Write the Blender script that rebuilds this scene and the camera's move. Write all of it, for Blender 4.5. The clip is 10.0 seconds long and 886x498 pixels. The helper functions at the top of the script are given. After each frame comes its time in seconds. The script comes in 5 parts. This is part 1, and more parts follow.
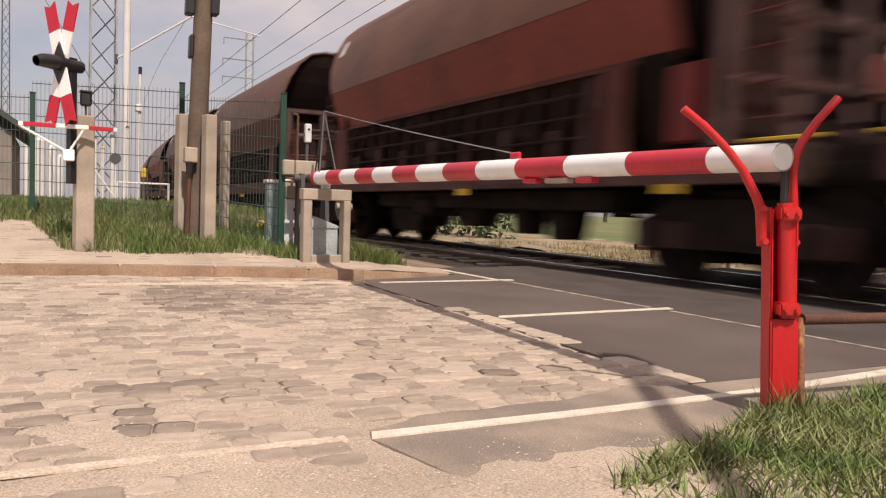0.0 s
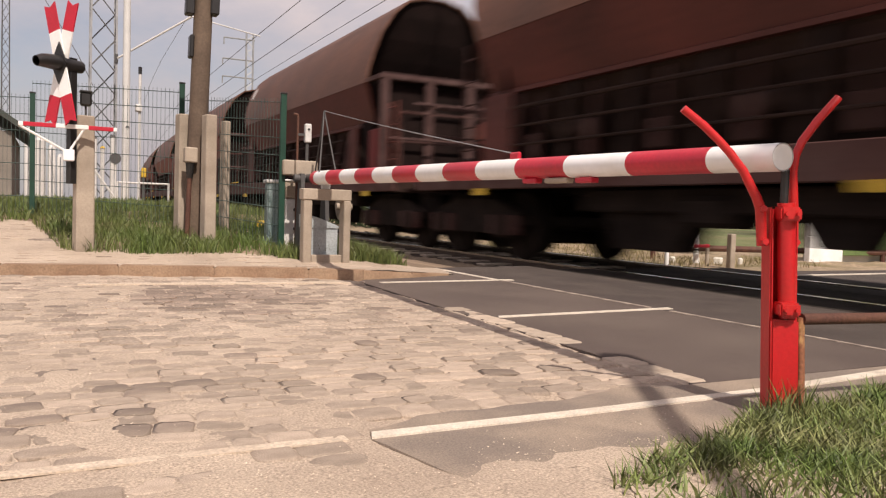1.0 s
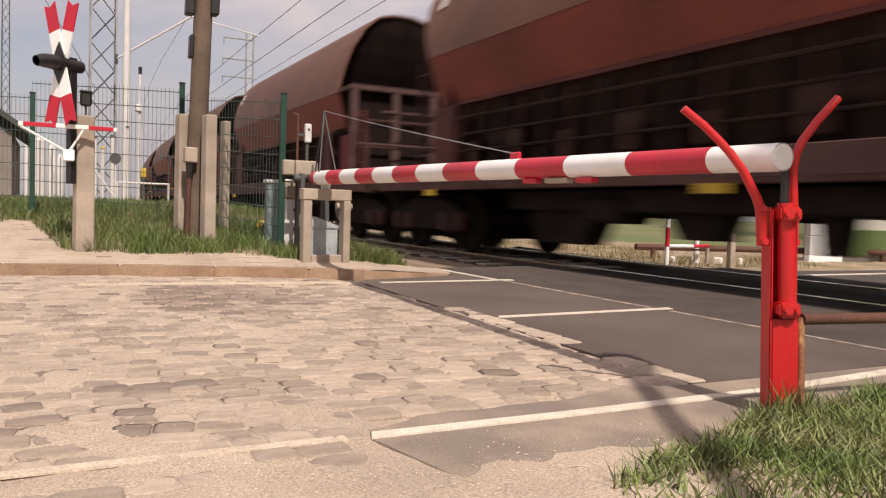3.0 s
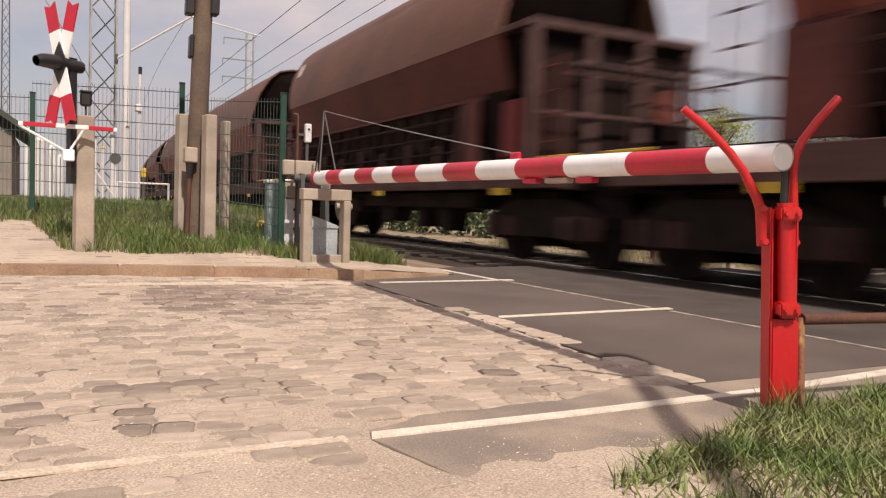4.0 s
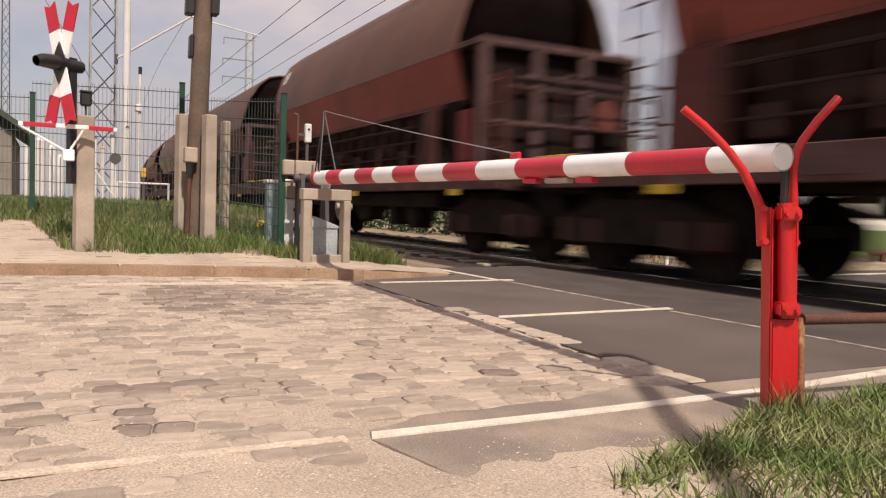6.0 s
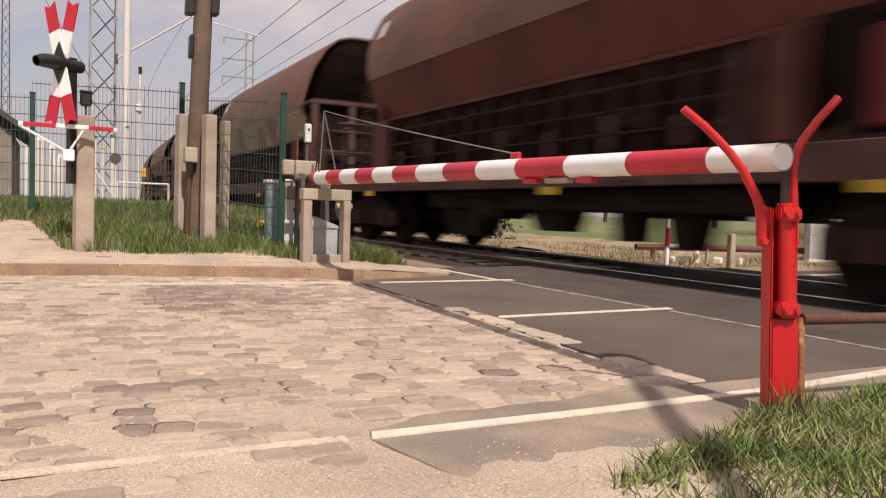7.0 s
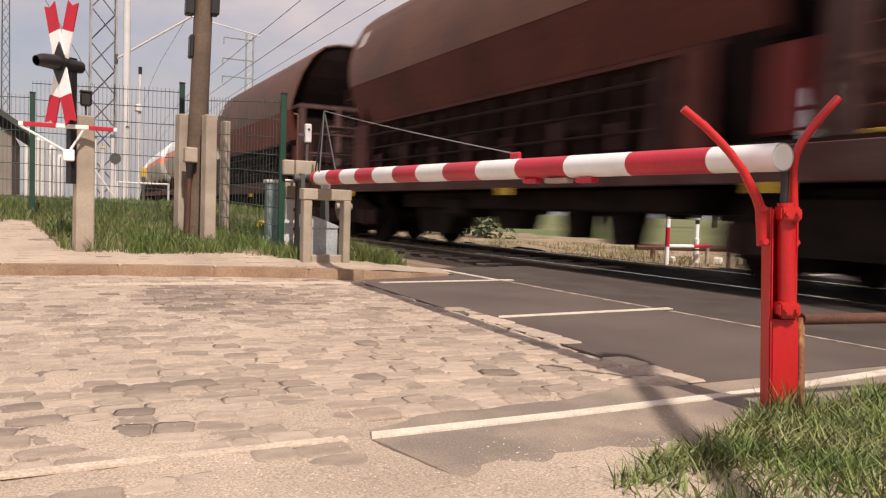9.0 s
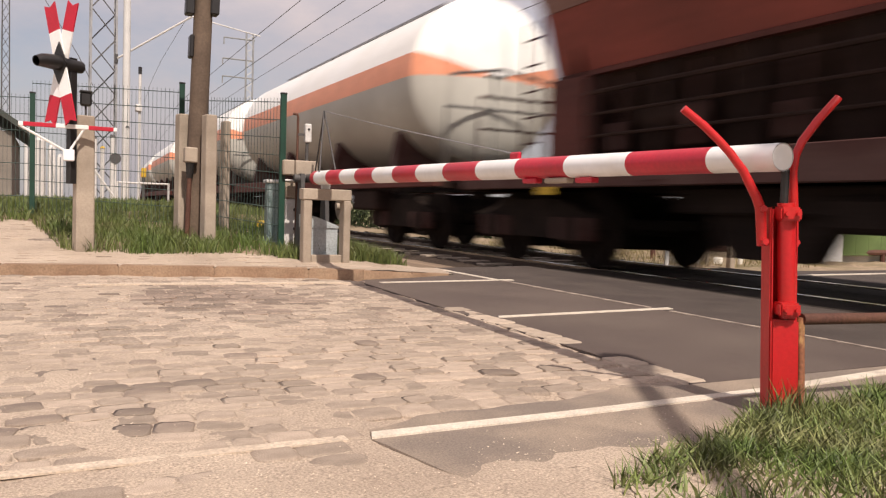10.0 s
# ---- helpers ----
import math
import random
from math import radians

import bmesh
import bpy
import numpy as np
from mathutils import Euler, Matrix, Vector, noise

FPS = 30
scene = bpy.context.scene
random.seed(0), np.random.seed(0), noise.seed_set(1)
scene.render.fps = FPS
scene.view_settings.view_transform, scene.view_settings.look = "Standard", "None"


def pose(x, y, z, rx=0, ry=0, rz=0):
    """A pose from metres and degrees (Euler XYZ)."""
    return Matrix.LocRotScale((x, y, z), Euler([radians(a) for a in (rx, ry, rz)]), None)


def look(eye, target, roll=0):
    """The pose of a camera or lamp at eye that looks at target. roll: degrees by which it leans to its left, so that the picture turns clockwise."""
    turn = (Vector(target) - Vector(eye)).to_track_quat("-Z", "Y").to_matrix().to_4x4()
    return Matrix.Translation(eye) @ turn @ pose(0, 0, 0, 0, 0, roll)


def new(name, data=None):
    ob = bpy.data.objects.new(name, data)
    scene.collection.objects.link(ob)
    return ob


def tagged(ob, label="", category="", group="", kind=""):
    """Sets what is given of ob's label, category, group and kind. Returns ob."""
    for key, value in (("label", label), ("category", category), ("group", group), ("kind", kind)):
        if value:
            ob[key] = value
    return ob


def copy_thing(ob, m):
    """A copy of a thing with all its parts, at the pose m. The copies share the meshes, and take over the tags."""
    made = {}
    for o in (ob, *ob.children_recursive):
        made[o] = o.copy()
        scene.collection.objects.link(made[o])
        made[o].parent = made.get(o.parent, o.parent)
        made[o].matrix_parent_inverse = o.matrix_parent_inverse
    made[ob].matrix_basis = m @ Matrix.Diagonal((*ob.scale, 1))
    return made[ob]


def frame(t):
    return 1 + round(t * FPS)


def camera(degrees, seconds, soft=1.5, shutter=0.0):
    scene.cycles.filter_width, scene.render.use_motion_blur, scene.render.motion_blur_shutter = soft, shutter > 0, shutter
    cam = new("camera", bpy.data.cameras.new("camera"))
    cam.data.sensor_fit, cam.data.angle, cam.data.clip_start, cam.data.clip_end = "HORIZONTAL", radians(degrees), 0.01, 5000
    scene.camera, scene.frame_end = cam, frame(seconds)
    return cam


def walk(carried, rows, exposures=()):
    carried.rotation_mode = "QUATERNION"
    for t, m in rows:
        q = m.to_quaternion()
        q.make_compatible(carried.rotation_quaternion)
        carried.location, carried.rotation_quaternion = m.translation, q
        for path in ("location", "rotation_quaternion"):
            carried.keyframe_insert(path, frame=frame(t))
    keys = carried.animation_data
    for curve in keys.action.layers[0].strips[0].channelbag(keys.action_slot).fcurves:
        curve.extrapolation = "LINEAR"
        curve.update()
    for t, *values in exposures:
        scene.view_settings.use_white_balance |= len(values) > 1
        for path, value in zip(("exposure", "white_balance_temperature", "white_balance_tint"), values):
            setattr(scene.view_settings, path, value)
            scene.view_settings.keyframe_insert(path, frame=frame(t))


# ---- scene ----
cam = camera(59.3, 10.0, soft=1.25, shutter=0.62)
EYE = (0.0, 0.0, 0.64)
HEAD, TILT, LEAN = radians(26.97), radians(2.81), 1.836
AIM = (EYE[0] + math.sin(HEAD) * math.cos(TILT), EYE[1] + math.cos(HEAD) * math.cos(TILT), EYE[2] - math.sin(TILT))
STAND = look(EYE, AIM, LEAN)
walk(cam, [(0.0, STAND), (10.0, STAND)], exposures=[(0.0, -0.1, 6900, 14), (10.0, -0.1, 6900, 14)])

# ---- light ----
SUN_EL, SUN_AZ = 50.0, 184.0
world = bpy.data.worlds.new("sky")
scene.world = world
world.use_nodes = True
wn, wl = world.node_tree.nodes, world.node_tree.links
sky = wn.new("ShaderNodeTexSky")
sky.sky_type = "NISHITA"
sky.sun_disc = False
sky.sun_elevation, sky.sun_rotation = radians(SUN_EL), radians(SUN_AZ)
co = wn.new("ShaderNodeTexCoord")
mp = wn.new("ShaderNodeMapping")
mp.inputs["Scale"].default_value = (1.0, 1.0, 2.2)
mp.inputs["Location"].default_value = (0.35, 0.2, 0.1)
nz = wn.new("ShaderNodeTexNoise")
nz.inputs["Scale"].default_value, nz.inputs["Detail"].default_value = 2.6, 9.0
nz.inputs["Roughness"].default_value = 0.62
rp = wn.new("ShaderNodeValToRGB")
rp.color_ramp.elements[0].position, rp.color_ramp.elements[1].position = 0.36, 0.66
rp.color_ramp.elements[0].color, rp.color_ramp.elements[1].color = (0.42, 0.42, 0.42, 1), (1, 1, 1, 1)
mx = wn.new("ShaderNodeMix")
mx.data_type = "RGBA"
hz = wn.new("ShaderNodeSeparateXYZ")
hr = wn.new("ShaderNodeMapRange")
hr.inputs["From Min"].default_value, hr.inputs["From Max"].default_value = 0.02, 0.34
cl = wn.new("ShaderNodeMix")
cl.data_type = "RGBA"
cl.inputs["A"].default_value, cl.inputs["B"].default_value = (4.9, 4.7, 5.1, 1), (9.2, 8.2, 8.4, 1)
veil = wn.new("ShaderNodeMapRange")
veil.inputs["From Min"].default_value, veil.inputs["From Max"].default_value = 0.0, 0.2
veil.inputs["To Min"].default_value, veil.inputs["To Max"].default_value = 0.85, 0.0
thick = wn.new("ShaderNodeMath")
thick.operation = "MAXIMUM"
bg = wn["Background"]
bg.inputs[1].default_value = 0.095
wl.new(co.outputs["Generated"], mp.inputs[0])
wl.new(mp.outputs[0], nz.inputs["Vector"])
wl.new(nz.outputs[0], rp.inputs[0])
wl.new(co.outputs["Generated"], hz.inputs[0])
wl.new(hz.outputs["Z"], hr.inputs["Value"])
wl.new(hz.outputs["Z"], veil.inputs["Value"])
wl.new(hr.outputs[0], cl.inputs["Factor"])
wl.new(cl.outputs["Result"], mx.inputs["B"])
wl.new(rp.outputs[0], thick.inputs[0])
wl.new(veil.outputs[0], thick.inputs[1])
wl.new(thick.outputs[0], mx.inputs["Factor"])
wl.new(sky.outputs[0], mx.inputs["A"])
wl.new(mx.outputs["Result"], bg.inputs[0])
sun = new("sun", bpy.data.lights.new("sun", "SUN"))
sun.data.energy, sun.data.angle, sun.data.color = 4.7, radians(0.5), (1.0, 0.93, 0.84)
az, el = radians(SUN_AZ), radians(SUN_EL)
sun.matrix_basis = look((20 * math.sin(az) * math.cos(el), 20 * math.cos(az) * math.cos(el), 20 * math.sin(el)), (0, 0, 0))


# ---- materials ----
def mat(name, c, rough=0.8, metal=0.0, var=0.3, scale=3.0, fine=60.0, bump=0.3, other=None, lo=0.35, hi=0.7, rnd="", rvar=0.25, dist=0.01, spec=0.5):
    """Base colour c, stained towards `other` at the large scale and grained at the fine one."""
    m = bpy.data.materials.new(name)
    m.use_nodes = True
    n, l = m.node_tree.nodes, m.node_tree.links
    b = n["Principled BSDF"]
    b.inputs["Roughness"].default_value, b.inputs["Metallic"].default_value = rough, metal
    b.inputs["Specular IOR Level"].default_value = spec
    tc = n.new("ShaderNodeTexCoord")
    big, small = n.new("ShaderNodeTexNoise"), n.new("ShaderNodeTexNoise")
    big.inputs["Scale"].default_value, big.inputs["Detail"].default_value = scale, 6
    small.inputs["Scale"].default_value, small.inputs["Detail"].default_value = fine, 4
    for x in (big, small):
        l.new(tc.outputs["Object"], x.inputs["Vector"])
    ramp = n.new("ShaderNodeValToRGB")
    ramp.color_ramp.elements[0].position, ramp.color_ramp.elements[1].position = lo, hi
    o = other or tuple(v * (1 - var) for v in c)
    ramp.color_ramp.elements[0].color, ramp.color_ramp.elements[1].color = (*c, 1), (*o, 1)
    l.new(big.outputs[0], ramp.inputs[0])
    grain = n.new("ShaderNodeMapRange")
    grain.inputs["From Min"].default_value, grain.inputs["From Max"].default_value = 0.3, 0.7
    grain.inputs["To Min"].default_value, grain.inputs["To Max"].default_value = 1 - var * 0.6, 1 + var * 0.6
    l.new(small.outputs[0], grain.inputs["Value"])
    mul = n.new("ShaderNodeVectorMath")
    mul.operation = "SCALE"
    l.new(ramp.outputs[0], mul.inputs[0])
    out = grain.outputs[0]
    if rnd:
        info = n.new("ShaderNodeObjectInfo" if rnd == "object" else "ShaderNodeNewGeometry")
        r = n.new("ShaderNodeMapRange")
        r.inputs["To Min"].default_value, r.inputs["To Max"].default_value = 1 - rvar, 1 + rvar
        l.new(info.outputs["Random" if rnd == "object" else "Random Per Island"], r.inputs["Value"])
        mm = n.new("ShaderNodeMath")
        mm.operation = "MULTIPLY"
        l.new(out, mm.inputs[0]), l.new(r.outputs[0], mm.inputs[1])
        out = mm.outputs[0]
    l.new(out, mul.inputs["Scale"])
    l.new(mul.outputs[0], b.inputs["Base Color"])
    if bump:
        bp = n.new("ShaderNodeBump")
        bp.inputs["Strength"].default_value, bp.inputs["Distance"].default_value = bump, dist
        l.new(small.outputs[0], bp.inputs["Height"])
        l.new(bp.outputs[0], b.inputs["Normal"])
    return m


M_SAND = mat("dusty_sand", (0.51, 0.41, 0.322), 0.95, scale=1.9, fine=150, bump=0.6, other=(0.385, 0.302, 0.235), var=0.6)
M_STONE = mat("dusty_sett", (0.44, 0.352, 0.28), 0.85, scale=1.6, fine=34, bump=0.5, dist=0.004, var=0.45, other=(0.33, 0.26, 0.205), rnd="object", rvar=0.24)
M_STONEI = mat("dusty_sett_joined", (0.42, 0.336, 0.267), 0.85, scale=1.0, fine=60, bump=0.4, dist=0.005, var=0.5, other=(0.33, 0.26, 0.205), rnd="island", rvar=0.27)
M_GRIT = mat("pale_grit", (0.6, 0.5, 0.4), 0.9, scale=4, fine=60, bump=0.2, other=(0.4, 0.32, 0.25), var=0.3, rnd="island", rvar=0.35)
M_STONEO = mat("stained_sett_joined", (0.3, 0.232, 0.185), 0.85, scale=1.0, fine=60, bump=0.4, dist=0.005, var=0.5, other=(0.23, 0.175, 0.14), rnd="island", rvar=0.3)
M_STONED = mat("dark_sett", (0.215, 0.165, 0.135), 0.75, scale=1.5, fine=40, bump=0.4, dist=0.003, other=(0.29, 0.23, 0.18), rnd="object", rvar=0.2)
M_KERB = mat("kerb_granite", (0.39, 0.265, 0.175), 0.85, scale=3, fine=60, bump=0.6, other=(0.27, 0.165, 0.105), rnd="object", rvar=0.15)
M_ASPH = mat("worn_asphalt", (0.104, 0.077, 0.067), 0.85, scale=1.1, fine=190, bump=0.6, other=(0.145, 0.112, 0.094), var=0.4)
M_ASPHD = mat("older_asphalt", (0.066, 0.05, 0.044), 0.9, scale=2.2, fine=160, bump=0.8, other=(0.1, 0.078, 0.067), var=0.5)
M_ASPHN = mat("patched_asphalt", (0.235, 0.19, 0.158), 0.92, scale=3.0, fine=170, bump=0.6, other=(0.4, 0.315, 0.24), var=0.4, lo=0.42, hi=0.75)
M_LINE = mat("road_paint", (0.72, 0.64, 0.54), 0.7, scale=9, fine=120, bump=0.3, other=(0.5, 0.43, 0.35), lo=0.45, hi=0.8)
M_LINEW = mat("worn_road_paint", (0.46, 0.38, 0.31), 0.8, scale=9, fine=120, bump=0.3, other=(0.24, 0.19, 0.16), lo=0.4, hi=0.6)
M_LINED = mat("dusty_road_paint", (0.64, 0.53, 0.42), 0.85, scale=6, fine=110, bump=0.5, other=(0.5, 0.4, 0.31), var=0.4)
M_SOIL = mat("dry_soil", (0.3, 0.215, 0.15), 0.95, scale=1.0, fine=60, bump=0.8, other=(0.16, 0.115, 0.078), var=0.4)
M_FIELD = mat("meadow", (0.1, 0.135, 0.04), 0.95, scale=0.12, fine=9, bump=0.9, other=(0.19, 0.17, 0.08), var=0.45, dist=0.05)
M_DRY = mat("dry_sandy_ground", (0.34, 0.255, 0.175), 0.95, scale=1.1, fine=12, bump=0.9, other=(0.17, 0.135, 0.065), var=0.5, dist=0.04)
M_STRAW = mat("straw_grass", (0.28, 0.215, 0.125), 0.8, scale=1, fine=10, bump=0, other=(0.2, 0.18, 0.07), rnd="island", rvar=0.4)
M_BALLAST = mat("ballast", (0.085, 0.064, 0.052), 0.95, spec=0.1, scale=3.0, fine=28, bump=1.0, other=(0.055, 0.042, 0.035), var=0.6, dist=0.04)
M_GRASS = mat("grass", (0.09, 0.14, 0.028), 0.6, scale=2, fine=40, bump=0, other=(0.135, 0.135, 0.05), rnd="island", rvar=0.4)
M_GRASSN = mat("lush_grass", (0.1, 0.155, 0.034), 0.55, scale=5, fine=40, bump=0, other=(0.24, 0.23, 0.1), rnd="island", rvar=0.6)
M_RED = mat("red_enamel", (0.54, 0.015, 0.02), 0.38, scale=6, fine=70, bump=0.08, other=(0.5, 0.02, 0.018), var=0.12)
M_REDB = mat("boom_red", (0.56, 0.016, 0.04), 0.4, scale=4, fine=60, bump=0.02, other=(0.44, 0.016, 0.034), var=0.14)
M_WHITE = mat("white_enamel", (0.91, 0.91, 0.92), 0.4, scale=3, fine=30, bump=0.02, other=(0.78, 0.76, 0.72), var=0.04)
M_BLACK = mat("black_enamel", (0.022, 0.02, 0.02), 0.4, scale=5, fine=60, bump=0.05, var=0.3)
M_RUST = mat("rusty_pipe", (0.085, 0.033, 0.023), 0.75, scale=9, fine=80, bump=0.3, other=(0.125, 0.055, 0.032), var=0.4)
M_RUSTY = mat("peeling_pipe", (0.26, 0.1, 0.05), 0.75, scale=14, fine=80, bump=0.4, other=(0.5, 0.3, 0.12), lo=0.5, hi=0.62, var=0.4)
M_CONC = mat("weathered_concrete", (0.43, 0.355, 0.285), 0.9, scale=3, fine=70, bump=0.15, other=(0.27, 0.22, 0.172), var=0.14)
M_WOOD = mat("tarred_wood", (0.15, 0.105, 0.075), 0.85, scale=3, fine=40, bump=0.3, other=(0.085, 0.058, 0.042), var=0.25)
M_FENCE = mat("green_fence", (0.014, 0.058, 0.038), 0.45, scale=4, fine=50, bump=0.05, var=0.25)
M_WIRE = mat("fence_wire", (0.05, 0.085, 0.075), 0.5, scale=4, fine=50, bump=0, var=0.3)
M_GALV = mat("galvanised_sheet", (0.46, 0.5, 0.52), 0.5, 0.25, scale=5, fine=50, bump=0.1, other=(0.36, 0.4, 0.42))
M_CABG = mat("grey_green_cabinet", (0.22, 0.3, 0.3), 0.5, scale=5, fine=50, bump=0.1, other=(0.3, 0.36, 0.36))
M_STEEL = mat("mast_steel", (0.36, 0.36, 0.37), 0.5, 0.3, scale=3, fine=50, bump=0.1, var=0.3)
M_STEELD = mat("dark_steel", (0.1, 0.095, 0.095), 0.6, 0.2, scale=3, fine=50, bump=0.1, var=0.3)
M_PALE = mat("pale_mast", (0.66, 0.64, 0.62), 0.6, scale=2, fine=40, bump=0.1, var=0.15)
M_RAIL = mat("rail_steel", (0.1, 0.07, 0.055), 0.7, 0.3, scale=5, fine=50, bump=0.2, var=0.4)
M_SHINE = mat("polished_rail_head", (0.5, 0.48, 0.46), 0.22, 1.0, scale=5, fine=50, bump=0.02, var=0.1)
M_OXIDE = mat("brown_wagon_paint", (0.155, 0.07, 0.046), 0.55, spec=0.2, scale=0.7, fine=14, bump=0.12, other=(0.1, 0.05, 0.036), var=0.35, rnd="object", rvar=0.12)
M_OXIDE2 = mat("red_brown_wagon_paint", (0.125, 0.036, 0.028), 0.6, spec=0.2, scale=0.8, fine=14, bump=0.15, other=(0.07, 0.024, 0.019), var=0.35, rnd="object", rvar=0.15)
M_PANEL = mat("red_oxide_side_sheet", (0.235, 0.056, 0.042), 0.55, spec=0.25, scale=0.8, fine=14, bump=0.12, other=(0.15, 0.042, 0.032), var=0.3, rnd="object", rvar=0.12)
M_WORNRED = mat("faded_red_paint", (0.19, 0.028, 0.028), 0.6, spec=0.2, scale=5, fine=30, bump=0.15, other=(0.13, 0.035, 0.03), var=0.35)
M_POST = mat("dusty_pale_paint", (0.1, 0.058, 0.055), 0.75, spec=0.15, scale=4, fine=30, bump=0.2, other=(0.07, 0.038, 0.035), var=0.35)
# grimy steel, its base colour lowered further to hold the shade under the body
M_OXIDE_SHADE = mat("grimy_shaded_steel", (0.026, 0.016, 0.014), 0.75, spec=0.1, scale=2, fine=20, bump=0.3, other=(0.042, 0.024, 0.019), var=0.4)
M_FRAME = mat("dusty_frame_paint", (0.1, 0.058, 0.052), 0.7, spec=0.15, scale=3, fine=30, bump=0.2, other=(0.06, 0.024, 0.021), var=0.4)
# brake dust, blackened further with the shade beneath the wagons
M_GRIME_SHADE = mat("brake_dust_and_shade", (0.015, 0.011, 0.01), 0.8, spec=0.08, scale=3, fine=30, bump=0.3, other=(0.035, 0.025, 0.021), var=0.5)
# oily panel colour, darkened to deepen the shadow beneath the train
M_OILY_SHADE = mat("oily_shaded_panel", (0.032, 0.026, 0.023), 0.85, spec=0.1, scale=2.5, fine=60, bump=0.6, other=(0.055, 0.044, 0.038), var=0.4)
# near-black base colour stands in for the shade under the hopper ends
M_END_SHADE = mat("shade_black_steel", (0.012, 0.008, 0.0075), 0.85, spec=0.05, scale=2, fine=20, bump=0.2, other=(0.02, 0.012, 0.011), var=0.3)
M_EDGE = mat("pale_edging_stone", (0.48, 0.39, 0.31), 0.85, scale=1.5, fine=6, bump=0.25, dist=0.003, other=(0.38, 0.305, 0.24), rnd="object", rvar=0.2)
M_YELLOW = mat("yellow_paint", (0.62, 0.4, 0.04), 0.5, scale=6, fine=60, bump=0.05, var=0.2)
M_GRAF = mat("sprayed_panel", (0.22, 0.2, 0.115), 0.55, scale=0.9, fine=6, bump=0.05, other=(0.14, 0.06, 0.045), lo=0.5, hi=0.56, var=0.5)
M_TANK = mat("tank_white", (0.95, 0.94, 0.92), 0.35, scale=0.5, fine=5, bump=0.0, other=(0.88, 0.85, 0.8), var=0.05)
# tank white with the shade of the downward-facing belly put into the colour
M_TANK_SHADE = mat("shaded_tank_white", (0.58, 0.56, 0.51), 0.45, scale=0.5, fine=4, bump=0.0, other=(0.42, 0.4, 0.36), var=0.12)
M_BAND = mat("orange_band", (0.85, 0.34, 0.2), 0.45, scale=2, fine=9, bump=0.03, var=0.12)
M_PLASTER = mat("white_plaster", (0.72, 0.68, 0.6), 0.85, scale=2, fine=50, bump=0.3, var=0.15)
M_GREENP = mat("green_boards", (0.13, 0.19, 0.06), 0.7, scale=2, fine=30, bump=0.2, var=0.3)
M_ROOF = mat("dark_roofing", (0.07, 0.075, 0.065), 0.85, scale=3, fine=40, bump=0.4, var=0.3)
M_WALLB = mat("grey_brown_render", (0.24, 0.21, 0.18), 0.9, scale=2, fine=40, bump=0.3, var=0.25)
M_LEAF = mat("spring_leaves", (0.2, 0.24, 0.035), 0.6, scale=0.6, fine=5, bump=0, other=(0.28, 0.27, 0.06), rnd="island", rvar=0.4)
M_HEDGE = mat("dark_hedge", (0.022, 0.036, 0.012), 0.7, spec=0.2, scale=0.8, fine=6, bump=0, other=(0.045, 0.055, 0.02), rnd="island", rvar=0.5)
M_BARK = mat("bark", (0.1, 0.075, 0.055), 0.9, scale=4, fine=30, bump=0.6, var=0.4)


# ---- mesh tools ----
def obj(name, bm, material, parent=None, label="", smooth=False):
    me = bpy.data.meshes.new(name)
    bmesh.ops.recalc_face_normals(bm, faces=bm.faces)
    if smooth:
        for f in bm.faces:
            f.smooth = True
        for e in bm.edges:
            if len(e.link_faces) == 2 and e.calc_face_angle(0) > radians(38):
                e.smooth = False
    bm.to_mesh(me)
    bm.free()
    me.materials.append(material)
    ob = new(name, me)
    if parent:
        ob.parent = parent
    if label:
        ob["label"] = label
    return ob


def part(name, bm, material, parent, label="", smooth=False):
    return obj(name, bm, material, parent, label, smooth)


def thing(name, m, label, category, group="", kind=""):
    e = new(name)
    e.matrix_basis = m
    return tagged(e, label, category, group, kind)


def block(bm, lo, hi, bevel=0.0, taper=None):
    vs = []
    for z in (0, 1):
        for x, y in ((0, 0), (1, 0), (1, 1), (0, 1)):
            vs.append(bm.verts.new((hi[0] if x else lo[0], hi[1] if y else lo[1], hi[2] if z else lo[2])))
    fs = [bm.faces.new([vs[i] for i in q]) for q in ((3, 2, 1, 0), (4, 5, 6, 7), (0, 1, 5, 4), (1, 2, 6, 5), (2, 3, 7, 6), (3, 0, 4, 7))]
    if bevel:
        es = list({e for f in fs for e in f.edges})
        bmesh.ops.bevel(bm, geom=es, offset=bevel, segments=1, affect="EDGES")
    return bm


def prism(bm, outline, axis, a, b):
    """Extrudes an outline of (u, v) pairs between a and b along an axis."""
    def co(u, v, w):
        return {"x": (w, u, v), "y": (u, w, v), "z": (u, v, w)}[axis]
    r0 = [bm.verts.new(co(u, v, a)) for u, v in outline]
    r1 = [bm.verts.new(co(u, v, b)) for u, v in outline]
    bm.faces.new(r0), bm.faces.new(r1[::-1])
    for i in range(len(outline)):
        j = (i + 1) % len(outline)
        bm.faces.new((r0[i], r0[j], r1[j], r1[i]))
    return bm


